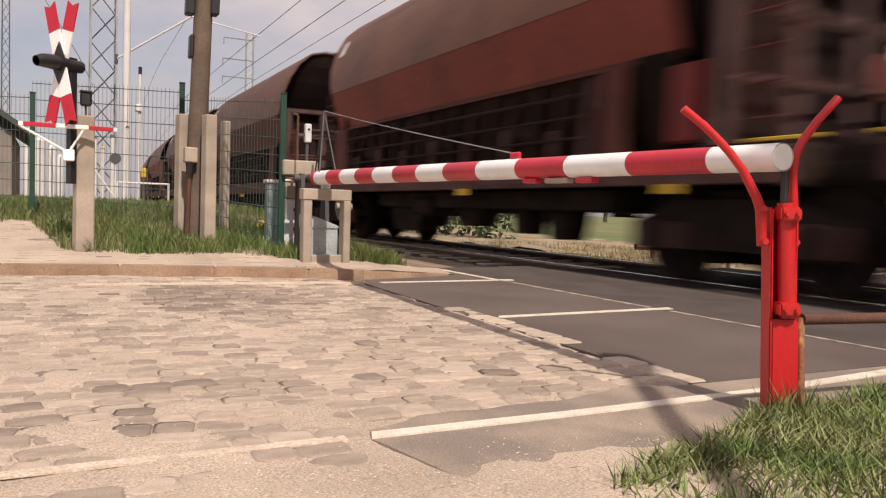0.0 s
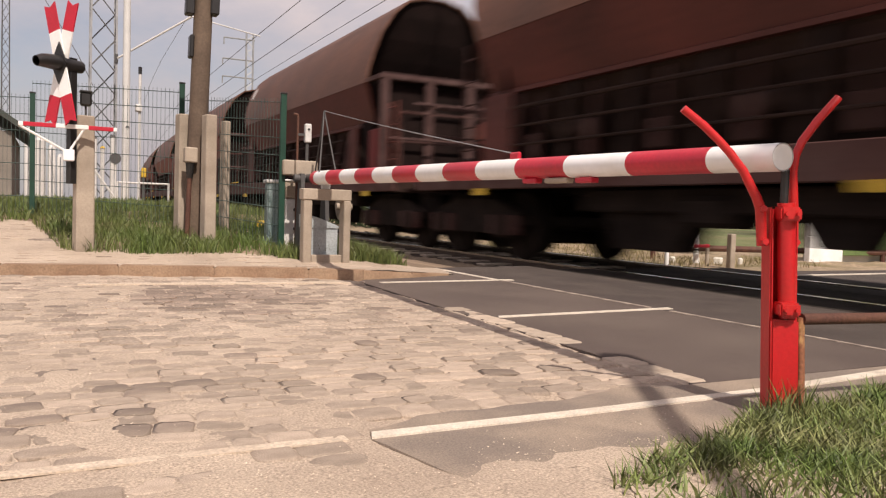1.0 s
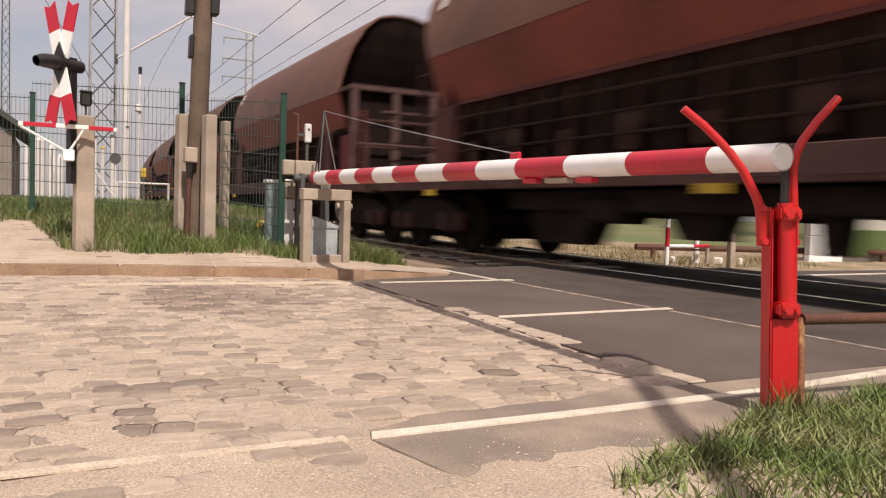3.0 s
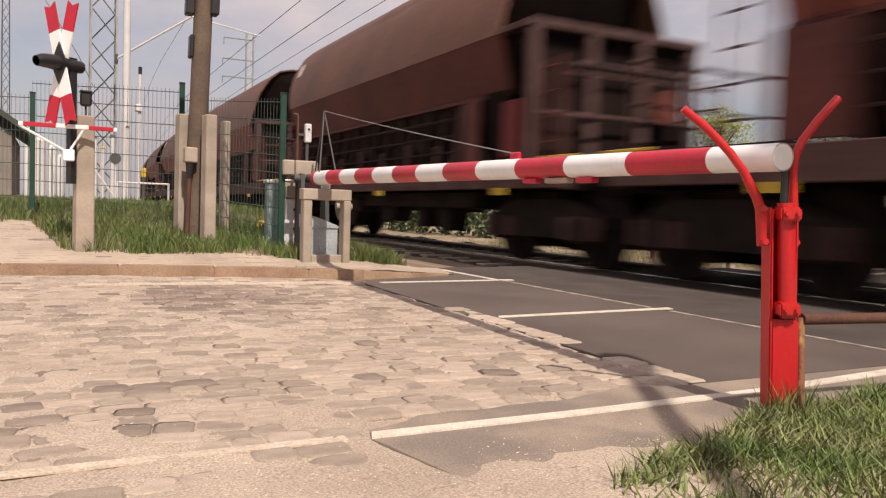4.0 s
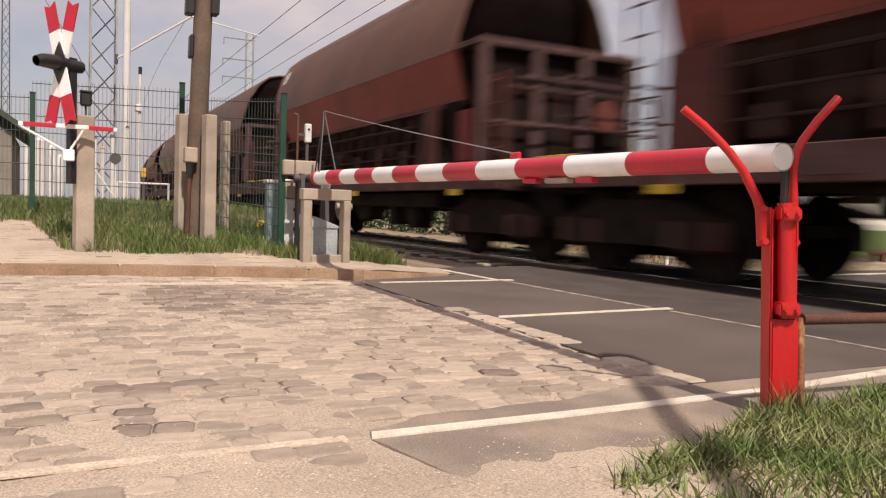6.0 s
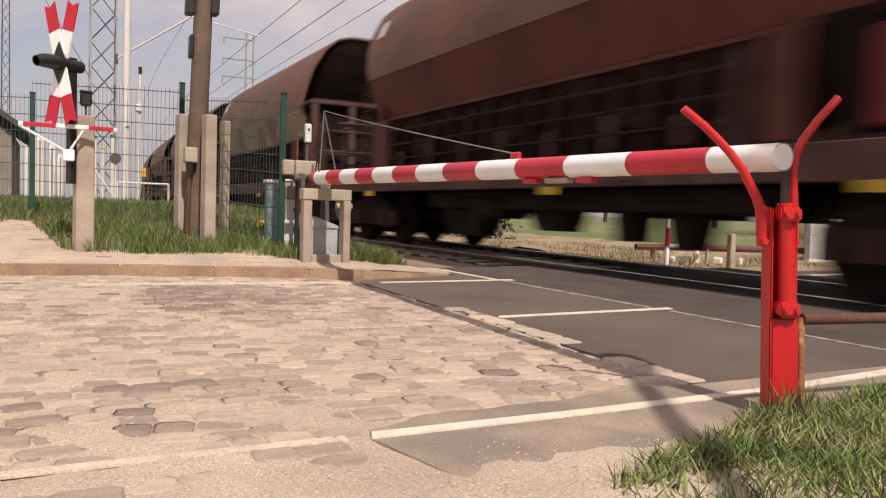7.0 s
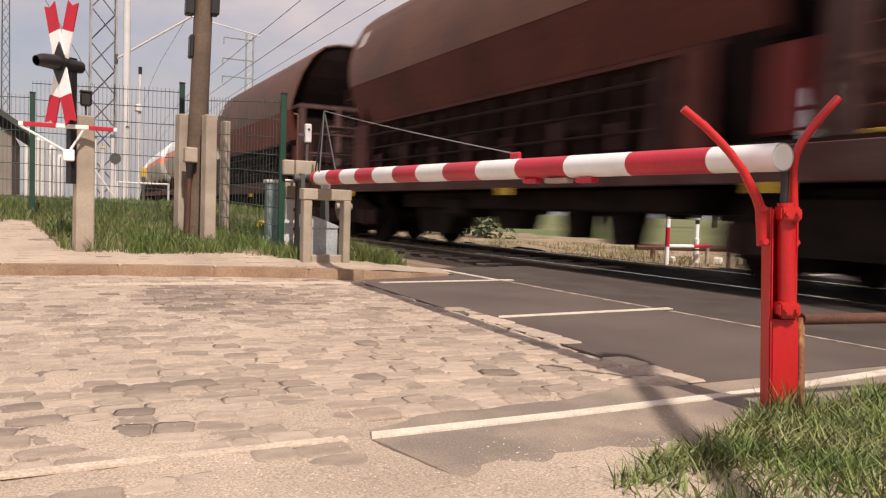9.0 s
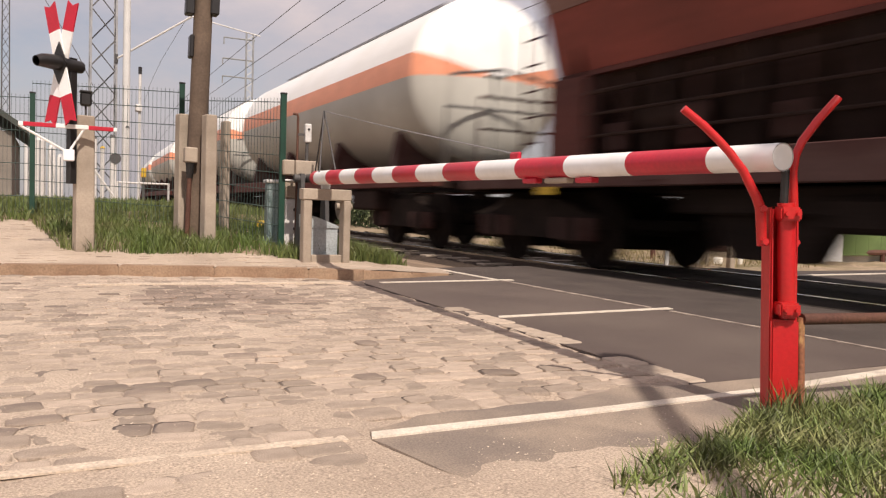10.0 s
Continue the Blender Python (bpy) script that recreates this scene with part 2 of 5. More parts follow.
def sweep(bm, pts, r, seg=8, caps=True):
    """A round bar through points; r: one radius, or one for each point."""
    pts = [Vector(p) for p in pts]
    rs = r if isinstance(r, (list, tuple)) else [r] * len(pts)
    rings, side = [], None
    for i, p in enumerate(pts):
        d = (pts[min(i + 1, len(pts) - 1)] - pts[max(i - 1, 0)]).normalized()
        if side is None:
            side = d.orthogonal().normalized()
        side = (side - d * side.dot(d)).normalized()
        up = d.cross(side)
        rings.append([bm.verts.new(p + rs[i] * (math.cos(k * 2 * math.pi / seg) * side + math.sin(k * 2 * math.pi / seg) * up)) for k in range(seg)])
    for a, b in zip(rings, rings[1:]):
        for k in range(seg):
            bm.faces.new((a[k], a[(k + 1) % seg], b[(k + 1) % seg], b[k]))
    if caps:
        bm.faces.new(rings[0][::-1]), bm.faces.new(rings[-1])
    return bm


def B():
    return bmesh.new()


def grid_sheet(name, x0, x1, y0, y1, step, height, material, inside=None):
    nx, ny = max(1, round((x1 - x0) / step)), max(1, round((y1 - y0) / step))
    xs, ys = np.linspace(x0, x1, nx + 1), np.linspace(y0, y1, ny + 1)
    verts = [(x, y, height(x, y)) for y in ys for x in xs]
    faces = []
    for j in range(ny):
        for i in range(nx):
            if inside is None or inside((xs[i] + xs[i + 1]) / 2, (ys[j] + ys[j + 1]) / 2):
                a = j * (nx + 1) + i
                faces.append((a, a + 1, a + nx + 2, a + nx + 1))
    me = bpy.data.meshes.new(name)
    me.from_pydata(verts, [], faces)
    me.materials.append(material)
    me.polygons.foreach_set("use_smooth", [True] * len(faces))
    return new(name, me)


def blades(name, spots, height, width, material, label, lean=0.5, seed=1):
    """Grass: one bent, tapered blade for each spot (x, y, z)."""
    rng = random.Random(seed)
    verts, faces = [], []
    for x, y, z in spots:
        a, h = rng.uniform(0, 6.283), height * rng.uniform(0.45, 1.25)
        w, k = width * rng.uniform(0.6, 1.3), lean * rng.uniform(0.2, 1.2) * h
        ca, sa = math.cos(a), math.sin(a)
        b = rng.uniform(0, 6.283)
        dx, dy = math.cos(b) * k, math.sin(b) * k
        n = len(verts)
        for f, q in ((0, 1.0), (0.55, 0.8)):
            for s in (-1, 1):
                verts.append((x + dx * f * f + ca * w * q * s, y + dy * f * f + sa * w * q * s, z - 0.01 + h * f))
        verts.append((x + dx, y + dy, z + h * 0.93))
        faces += [(n, n + 1, n + 3, n + 2), (n + 2, n + 3, n + 4)]
    me = bpy.data.meshes.new(name)
    me.from_pydata(verts, [], faces)
    me.materials.append(material)
    return tagged(new(name, me), label, "grass", kind="stuff")


def rough(x, y, s):
    return noise.noise(Vector((x * s, y * s, 0.3)))


# ---- ground and road ----
TRACK_X, GAUGE = 6.64, 1.505


def bend(y):
    """Sideways offset of the track, which curves away beyond 22 m."""
    return max(0.0, y - 22.0) ** 2 / 1300.0


def verge_z(x, y):
    z = max(0.068, min(0.5, 0.068 + 0.11 * (y - max(7.2, kerb_y(x) + 0.22))))
    f = min(1.0, max(0.0, (x - 2.7) / 1.7))
    return z * (1 - f) - 0.06 * f + 0.012 * rough(x, y, 1.7) + 0.006 * rough(x, y, 7)


def kerb_y(x):
    return float(np.interp(x, [-9, -0.35, 0.54, 2.07, 2.5, 3.1, 3.6, 4.8], [8.6, 7.29, 7.15, 6.7, 6.45, 6.62, 6.82, 7.4]))


def turf_y(x, y):
    """Where the trodden dust gives way to grass."""
    return float(np.interp(x, [-1.0, -0.15, 0.12, 0.5, 1.6, 2.2, 3.2], [10.4, 9.9, 8.15, 7.95, 7.75, 7.5, 7.3])) + 0.16 * rough(x, y, 2.7) + 0.07 * rough(x, y, 8)


def border_x(y):
    return 2.2 + 0.045 * (y - 2.2)


def sand_z(x, y):
    heap = -0.0013 + 0.009 * min(1.0, max(0.0, (1.82 - y) / 0.24)) + 0.003 * max(0.0, min(1.0, (2.7 - y) * 0.9)) + 0.003 * max(0.0, min(1.0, (1.0 - x)))
    heap -= 0.012 * min(1.0, max(0.0, (x - 0.83) / 0.14)) * min(1.0, max(0.0, (2.3 - y) / 0.1)) * min(1.0, max(0.0, (y - 1.6) / 0.3))
    return -0.0012 + heap + 0.007 * rough(x, y, 2.3) + 0.006 * rough(x, y, 9) + 0.0025 * rough(x, y, 23)


bm = B()
block(bm, (-700, -700, -0.5), (700, 700, -0.22))
tagged(obj("ground", bm, M_FIELD), "dry meadow ground reaching to the horizon", "ground", kind="structure")
road = tagged(grid_sheet("road", -3.0, 2.5, 1.55, 8.2, 0.03, sand_z, M_SAND, lambda x, y: x < border_x(y) + 0.01 and y < kerb_y(x) + 0.02),
              "dusty cobbled road with sand-filled joints", "road", kind="structure")
tagged(grid_sheet("outer_road", -12, -3.0, 1.55, 9.6, 0.3, sand_z, M_SAND, lambda x, y: y < kerb_y(x) + 0.02), "dusty sand-covered road", "road", kind="structure")
tagged(grid_sheet("shoulder", -9, 9, -6, 1.55, 0.05, lambda x, y: sand_z(x, y), M_SAND,
                  lambda x, y: x < 5.0), "sandy gravel shoulder beside the road", "ground", kind="structure")

bm = B()
prism(bm, [(2.21, 2.2), (3.78, 2.2), (3.78, 7.7), (3.62, 6.84), (3.1, 6.63), (2.52, 6.46), (2.4, 6.3)], "z", -0.08, 0.006)
cross = tagged(obj("crossing_pavement", bm, M_ASPH), "smooth brown-grey asphalt of the crossing", "asphalt", kind="structure")
bm = B()
prism(bm, [(3.8, 1.5), (5.15, 1.5), (5.2, 7.9), (3.8, 7.75)], "z", -0.08, 0.004)
block(bm, (8.1, 1.2, -0.08), (40, 7.0, -0.002))
tagged(obj("track_pavement", bm, M_ASPHD), "older dark asphalt beside and between the rails", "asphalt", kind="structure")
panels = tagged(new("crossing_panel"), "oily panels beside and between the rails, darkened for the train's shade", "crossing panel", kind="structure")
for x0, x1 in ((5.21, 5.84), (6.03, 6.63), (6.65, 7.25), (7.46, 8.09)):
    for k in range(5):
        bm = B()
        block(bm, (x0, 1.5 + k * 1.2, -0.08), (x1, 2.69 + k * 1.2, 0.002), 0.006)
        part("panel", bm, M_OILY_SHADE, panels)
bm = B()
erng = random.Random(31)
low = [(x, 1.5 + 0.02 * math.sin(7 * x) + erng.uniform(-0.02, 0.02)) for x in np.linspace(0.93, 3.7, 46)]
top = [(x, float(np.interp(x, [0.82, 1.03, 1.6, 1.8, 1.86, 2.2, 3.78], [2.04, 2.15, 2.17, 2.2, 2.25, 2.2, 2.19])) + (erng.uniform(-0.012, 0.012) if x < 2.15 else 0.0)) for x in np.linspace(2.2, 0.83, 22)]
prism(bm, low + [(3.78, 1.5), (3.78, 2.19)] + top + [(0.8, 1.97), (0.82, 1.9), (0.84, 1.8), (0.87, 1.66)], "z", -0.08, 0.005)
tagged(obj("edge_pavement", bm, M_ASPHN), "gritty asphalt patch along the road edge", "asphalt", kind="structure")

for name, pts, material in (("road_marking", [(0.8, 1.968), (1.45, 1.968), (2.35, 1.99), (3.2, 2.06), (5.3, 2.24), (5.3, 2.31), (3.28, 2.13), (2.41, 2.045), (1.49, 2.02), (0.82, 2.02)], M_LINE),
                            ("road_marking", [(2.43, 4.0), (3.9, 4.09), (3.9, 4.15), (2.46, 4.06)], M_LINE),
                            ("road_marking", [(2.55, 6.14), (3.93, 6.22), (3.93, 6.29), (2.55, 6.21)], M_LINE),
                            ("road_marking", [(3.74, 6.3), (3.8, 6.3), (3.8, 7.62), (3.74, 7.6)], M_LINE),
                            ("road_marking", [(3.755, 4.2), (3.8, 4.2), (3.8, 6.2), (3.755, 6.2)], M_LINEW),
                            ("road_marking", [(3.765, 1.6), (3.8, 1.6), (3.8, 3.99), (3.765, 3.99)], M_LINEW),
                            ("road_marking", [(7.7, 6.3), (30, 7.3), (30, 7.38), (7.7, 6.37)], M_LINE)):
    bm = B()
    prism(bm, pts, "z", 0.0, 0.0105)
    tagged(obj(name, bm, material), "worn white line painted across the crossing", "road marking", "road markings", "structure")
for name, pts, top in (("road_marking", [(0.2, 6.31), (1.2, 6.25), (2.4, 6.15), (2.42, 6.22), (1.2, 6.32), (0.2, 6.37)], 0.013), ("road_marking", [(-0.2, 1.99), (0.74, 1.985), (0.74, 2.03), (-0.2, 2.035)], 0.0055)):
    bm = B()
    prism(bm, pts, "z", 0.0, top)
    tagged(obj(name, bm, M_LINED), "dusty half-buried white edge line", "road marking", "road markings", "structure")

# verge behind the kerb
tagged(grid_sheet("pavement", -6, 4.6, 6.4, 11, 0.045, lambda x, y: verge_z(x, y) + 0.012, M_SAND, lambda x, y: kerb_y(x) + 0.08 < y < turf_y(x, y) + 0.12),
       "dusty trodden pavement behind the kerb", "pavement", kind="structure")
tagged(grid_sheet("verge", -16, 4.7, 6.4, 75, 0.12, verge_z, M_SOIL, lambda x, y: y >= kerb_y(x) + 0.15 and x < 4.6 + bend(y)),
       "grassy soil bank beside the tracks", "ground", kind="structure")
tagged(grid_sheet("ballast", 4.6, 9.4, 7.4, 130, 0.14, lambda x, y: -0.1 - 0.06 * min(1.0, max(0.0, (x - 8.1) / 0.5)) + 0.05 * rough(x, y, 6), M_BALLAST),
       "brown ballast bed under the rails", "ballast", kind="structure")
tagged(grid_sheet("ballast", 4.6, 9.4, -90, 1.5, 0.3, lambda x, y: -0.1 + 0.04 * rough(x, y, 6), M_BALLAST),
       "brown ballast bed under the rails", "ballast", kind="structure")
tagged(grid_sheet("embankment", 9.3, 16, 7.1, 40, 0.3, lambda x, y: -0.13 + 0.05 * rough(x, y, 1.5) + 0.03 * rough(x, y, 5), M_DRY),
       "pale sandy ground beyond the tracks", "ground", kind="structure")

# flat stones trodden into the pavement
prng = random.Random(4)
pv, pf = [], []
y = 6.7
while y < 9.9:
    x = -2.2
    while x < 2.2:
        w = prng.uniform(0.13, 0.22)
        if kerb_y(x) + 0.2 < y < turf_y(x, y) - 0.05 and prng.random() < 0.8:
            z = verge_z(x, y) + 0.011 + prng.uniform(0.0, 0.006)
            n = len(pv)
            q = [(x + prng.uniform(0, 0.015), y + prng.uniform(0, 0.015)), (x + w - 0.012, y + prng.uniform(0, 0.02)), (x + w - 0.015, y + 0.1), (x + prng.uniform(0, 0.02), y + 0.105)]
            pv += [(a, b, z - 0.03) for a, b in q] + [(a, b, z + prng.uniform(0, 0.004)) for a, b in q]
            pf += [(n + 4, n + 5, n + 6, n + 7)] + [(n + k, n + (k + 1) % 4, n + 4 + (k + 1) % 4, n + 4 + k) for k in range(4)]
        x += w
    y += 0.125
me = bpy.data.meshes.new("pavement_stones")
me.from_pydata(pv, [], pf)
me.materials.append(M_STONEI)
tagged(new("pavement_stones", me), "flat pale stones trodden into the pavement", "paving", kind="stuff")

# kerb stones
knots = [(-5.4, 7.95), (-4.4, 7.83), (-3.4, 7.7), (-2.4, 7.57), (-1.4, 7.44), (-0.35, 7.29), (0.54, 7.15), (1.3, 6.94), (2.07, 6.7), (2.5, 6.45), (3.05, 6.6), (3.55, 6.8)]
kerb = tagged(new("kerb"), "worn reddish granite kerb stones along the road", "kerb", kind="structure")
for i, (a, b) in enumerate(zip(knots, knots[1:])):
    a, b = Vector((*a, 0)), Vector((*b, 0))
    d = (b - a).normalized() * 0.0008
    n = Vector((-d.y, d.x, 0)).normalized() * 0.16
    h0, h1 = (0.088, 0.088) if i < 9 else ((0.088, 0.05) if i == 9 else (0.05, 0.02))
    bm = B()
    lo = [bm.verts.new(p + Vector((0, 0, -0.07))) for p in (a + d, b - d, b - d + n, a + d + n)]
    hi = [bm.verts.new(p + Vector((0, 0, h))) for p, h in ((a + d, h0), (b - d, h1), (b - d + n, h1), (a + d + n, h0))]
    bm.faces.new(hi)
    for k in range(4):
        bm.faces.new((lo[k], lo[(k + 1) % 4], hi[(k + 1) % 4], hi[k]))
    bmesh.ops.bevel(bm, geom=[e for e in bm.edges if all(v in hi for v in e.verts)], offset=0.012, segments=2, affect="EDGES")
    part("kerb_stone", bm, M_KERB, kerb)

# ---- track ----
for side in (-1, 1):
    ys = [-200, -60, 0, 10, 20, 26, 32, 38, 44, 50, 60, 70, 80, 90, 100, 115, 130]
    for nm, w, z0, z1, m in (("rail_body", 0.03, -0.13, -0.022, M_RAIL), ("rail_head", 0.035, -0.022, 0.008, M_SHINE)):
        bm = B()
        rows = [[bm.verts.new((TRACK_X + bend(y) + side * GAUGE / 2 + dx, y, z)) for dx, z in ((-w, z0), (w, z0), (w, z1), (-w, z1))] for y in ys]
        for r0, r1 in zip(rows, rows[1:]):
            for k in range(4):
                bm.faces.new((r0[k], r0[(k + 1) % 4], r1[(k + 1) % 4], r1[k]))
        bm.faces.new(rows[0]), bm.faces.new(rows[-1])
        if nm == "rail_body":
            rail = tagged(obj("rail", bm, m), "rusty steel rail with a polished head", "rail", "rails of the track", "structure")
        else:
            part(nm, bm, m, rail, "polished running surface")
bm = B()
block(bm, (-1.25, -0.12, -0.2), (1.25, 0.12, -0.075), 0.01)
sleeper = tagged(obj("sleeper", bm, M_CONC), "dusty concrete sleeper lying in the ballast", "sleeper", "sleepers of the track", "structure")
sleeper.matrix_basis = pose(TRACK_X, 8.2, 0)
for i in range(1, 60):
    copy_thing(sleeper, pose(TRACK_X + bend(8.2 + 0.62 * i), 8.2 + 0.62 * i, 0))


# ---- barrier ----
TIP, HINGE = Vector((2.067, 1.718, 0.8435)), Vector((2.42, 7.63, 0.93))
ALONG = (HINGE - TIP).normalized()
BOOM_L = (HINGE - TIP).length


def boom_r(s):
    return 0.0455 + (0.071 - 0.0455) * s / BOOM_L


def build_barrier():
    t = thing("barrier", Matrix.Identity(4), "closed level crossing barrier with red and white striped boom", "barrier")
    s, red, first = 0.0, False, True
    while s < BOOM_L - 0.02:
        e = min(BOOM_L, s + (0.296 if first else 0.457))
        bm = B()
        sweep(bm, [TIP + ALONG * s, TIP + ALONG * (s + (e - s) * 0.5), TIP + ALONG * e], [boom_r(s), boom_r((s + e) / 2), boom_r(e)], 32, caps=not first)
        if first:
            # open end of the tube with a recessed plate
            sweep(bm, [TIP + ALONG * 0.001, TIP + ALONG * 0.012], [boom_r(0) * 0.93, boom_r(0) * 0.9], 32)
        part("boom_stripe", bm, M_REDB if red else M_WHITE, t, "red painted tube section" if red else "white painted tube section", True)
        s, red, first = e, not red, False
    # lamp rail clipped beneath the boom
    for k, (a, b) in enumerate(((1.02, 1.14), (1.22, 1.4), (1.5, 1.62))):
        p, q = TIP + ALONG * a, TIP + ALONG * b
        bm = B()
        block(bm, (p.x - 0.025, p.y, p.z - 0.075), (p.x + 0.02, q.y, p.z - 0.05), 0.005)
        part("boom_bracket", bm, M_REDB if k != 1 else M_CONC, t, "small clamp under the boom")
    bm = B()
    p = TIP + ALONG * 1.78
    block(bm, (p.x - 0.012, p.y - 0.07, p.z + 0.045), (p.x + 0.012, p.y + 0.02, p.z + 0.088), 0.008)
    part("wire_eye", bm, M_REDB, t, "red lug holding the guy wire")
    apex = Vector((2.46, 7.55, 1.6))
    bm = B()
    sag = [apex.lerp(p + Vector((0, -0.02, 0.08)), f / 10) + Vector((0, 0, -0.012 * 4 * (f / 10) * (1 - f / 10))) for f in range(11)]
    sweep(bm, sag, 0.0035, 6)
    part("guy_wire", bm, M_STEEL, t, "thin steel guy wire")
    for q in ((2.36, 7.35, 0.95), (2.5, 7.95, 0.95), (2.53, 7.35, 0.98)):
        bm = B()
        sweep(bm, [apex, q], 0.0085, 8)
        part("truss_rod", bm, M_STEELD, t)
    bm = B()
    sweep(bm, [HINGE - ALONG * 0.05, HINGE + ALONG * 0.75], 0.045, 16)
    part("boom_root", bm, M_STEELD, t, "dark steel root of the boom", True)
    bm = B()
    sweep(bm, [HINGE + Vector((-0.14, 0.32, 0.0)), HINGE + Vector((0.25, 0.32, 0.0))], 0.04, 16)
    part("axle", bm, M_STEELD, t, "", True)
    for x0, x1 in ((-0.24, -0.12), (-0.11, 0.13)):
        bm = B()
        block(bm, (HINGE.x + x0, HINGE.y + 0.36, 0.96), (HINGE.x + x1, HINGE.y + 0.55, 1.12), 0.012)
        part("counterweight", bm, M_CONC, t, "grey cast counterweight")
    for dx in (-0.06, 0.2):
        bm = B()
        prism(bm, [(HINGE.y + 0.18, 0.1), (HINGE.y + 0.46, 0.1), (HINGE.y + 0.37, 0.98), (HINGE.y + 0.27, 0.98)], "x", HINGE.x + dx - 0.02, HINGE.x + dx + 0.02)
        part("bearing_stand", bm, M_STEELD, t)
    bm = B()
    sweep(bm, [HINGE + Vector((0.29, 0.1, -0.28)), HINGE + Vector((0.35, 0.1, -0.28))], 0.14, 24)
    sweep(bm, [HINGE + Vector((0.25, 0.1, -0.28)), HINGE + Vector((0.42, 0.1, -0.28))], 0.035, 12)
    part("winch_drum", bm, M_CONC, t, "rusty cable drum", True)


build_barrier()


def build_portal():
    t = thing("barrier_foundation", Matrix.Identity(4), "concrete portal frame under the barrier hinge", "foundation")
    y0, y1 = 7.3, 7.42
    for nm, lo, hi in (("upright", (2.2, y0, 0.0), (2.283, y1, 0.705)), ("upright", (2.6, y0 - 0.02, 0.0), (2.672, y1, 0.705)),
                       ("beam", (2.19, y0 - 0.01, 0.705), (2.68, y1 + 0.02, 0.815)), ("plinth", (2.286, y0 + 0.01, 0.0), (2.599, y1 - 0.02, 0.17))):
        bm = B()
        block(bm, lo, hi, 0.008)
        part(nm, bm, M_CONC, t)
    bm = B()
    block(bm, (2.4, 7.36, 0.815), (2.48, 7.42, 0.9), 0.006)
    part("bearing_pad", bm, M_PALE, t)


build_portal()


# assumed lamp, unseen behind the viewpoint, added to cast the soft bar of shade over the asphalt
def build_unseen_lamp():
    t = thing("street_lamp", Matrix.Identity(4), "assumed grey street lamp out of view, added to cast a shadow", "lamp")
    bm = B()
    sweep(bm, [(0.82, -3.25, -0.05), (0.82, -3.25, 2.0), (0.84, -3.2, 4.2)], [0.07, 0.06, 0.05], 12)
    part("pole", bm, M_GALV, t, "", True)
    bm = B()
    sweep(bm, [(0.84, -3.2, 4.2), (0.96, -2.9, 4.44), (1.12, -2.56, 4.5), (1.88, -1.3, 4.5)], [0.05, 0.047, 0.045, 0.04], 12)
    part("arm", bm, M_GALV, t, "", True)
    bm = B()
    prism(bm, [(-0.06, 0.0), (0.06, 0.0), (0.1, 0.3), (0.06, 0.42), (-0.06, 0.42), (-0.1, 0.3)], "z", -0.05, 0.05)
    bm.transform(pose(1.86, -1.34, 4.5, 0, 0, -31))
    part("lamp_head", bm, M_GALV, t)


build_unseen_lamp()
t = thing("switch_box", pose(2.3, 7.46, 0.16), "pale blue-grey metal box with a sloping lid", "box")
bm = B()
prism(bm, [(0.0, 0.0), (0.3, 0.0), (0.3, 0.27), (0.0, 0.27)], "y", 0, 0.3)
part("box_body", bm, M_GALV, t)
bm = B()
prism(bm, [(-0.01, 0.272), (0.31, 0.272), (0.31, 0.29), (-0.01, 0.29)], "y", -0.015, 0.31)
prism(bm, [(-0.01, 0.291), (0.31, 0.291), (0.1, 0.37), (-0.01, 0.4)], "y", -0.012, 0.308)
part("lid", bm, M_GALV, t, "sloping sheet lid")


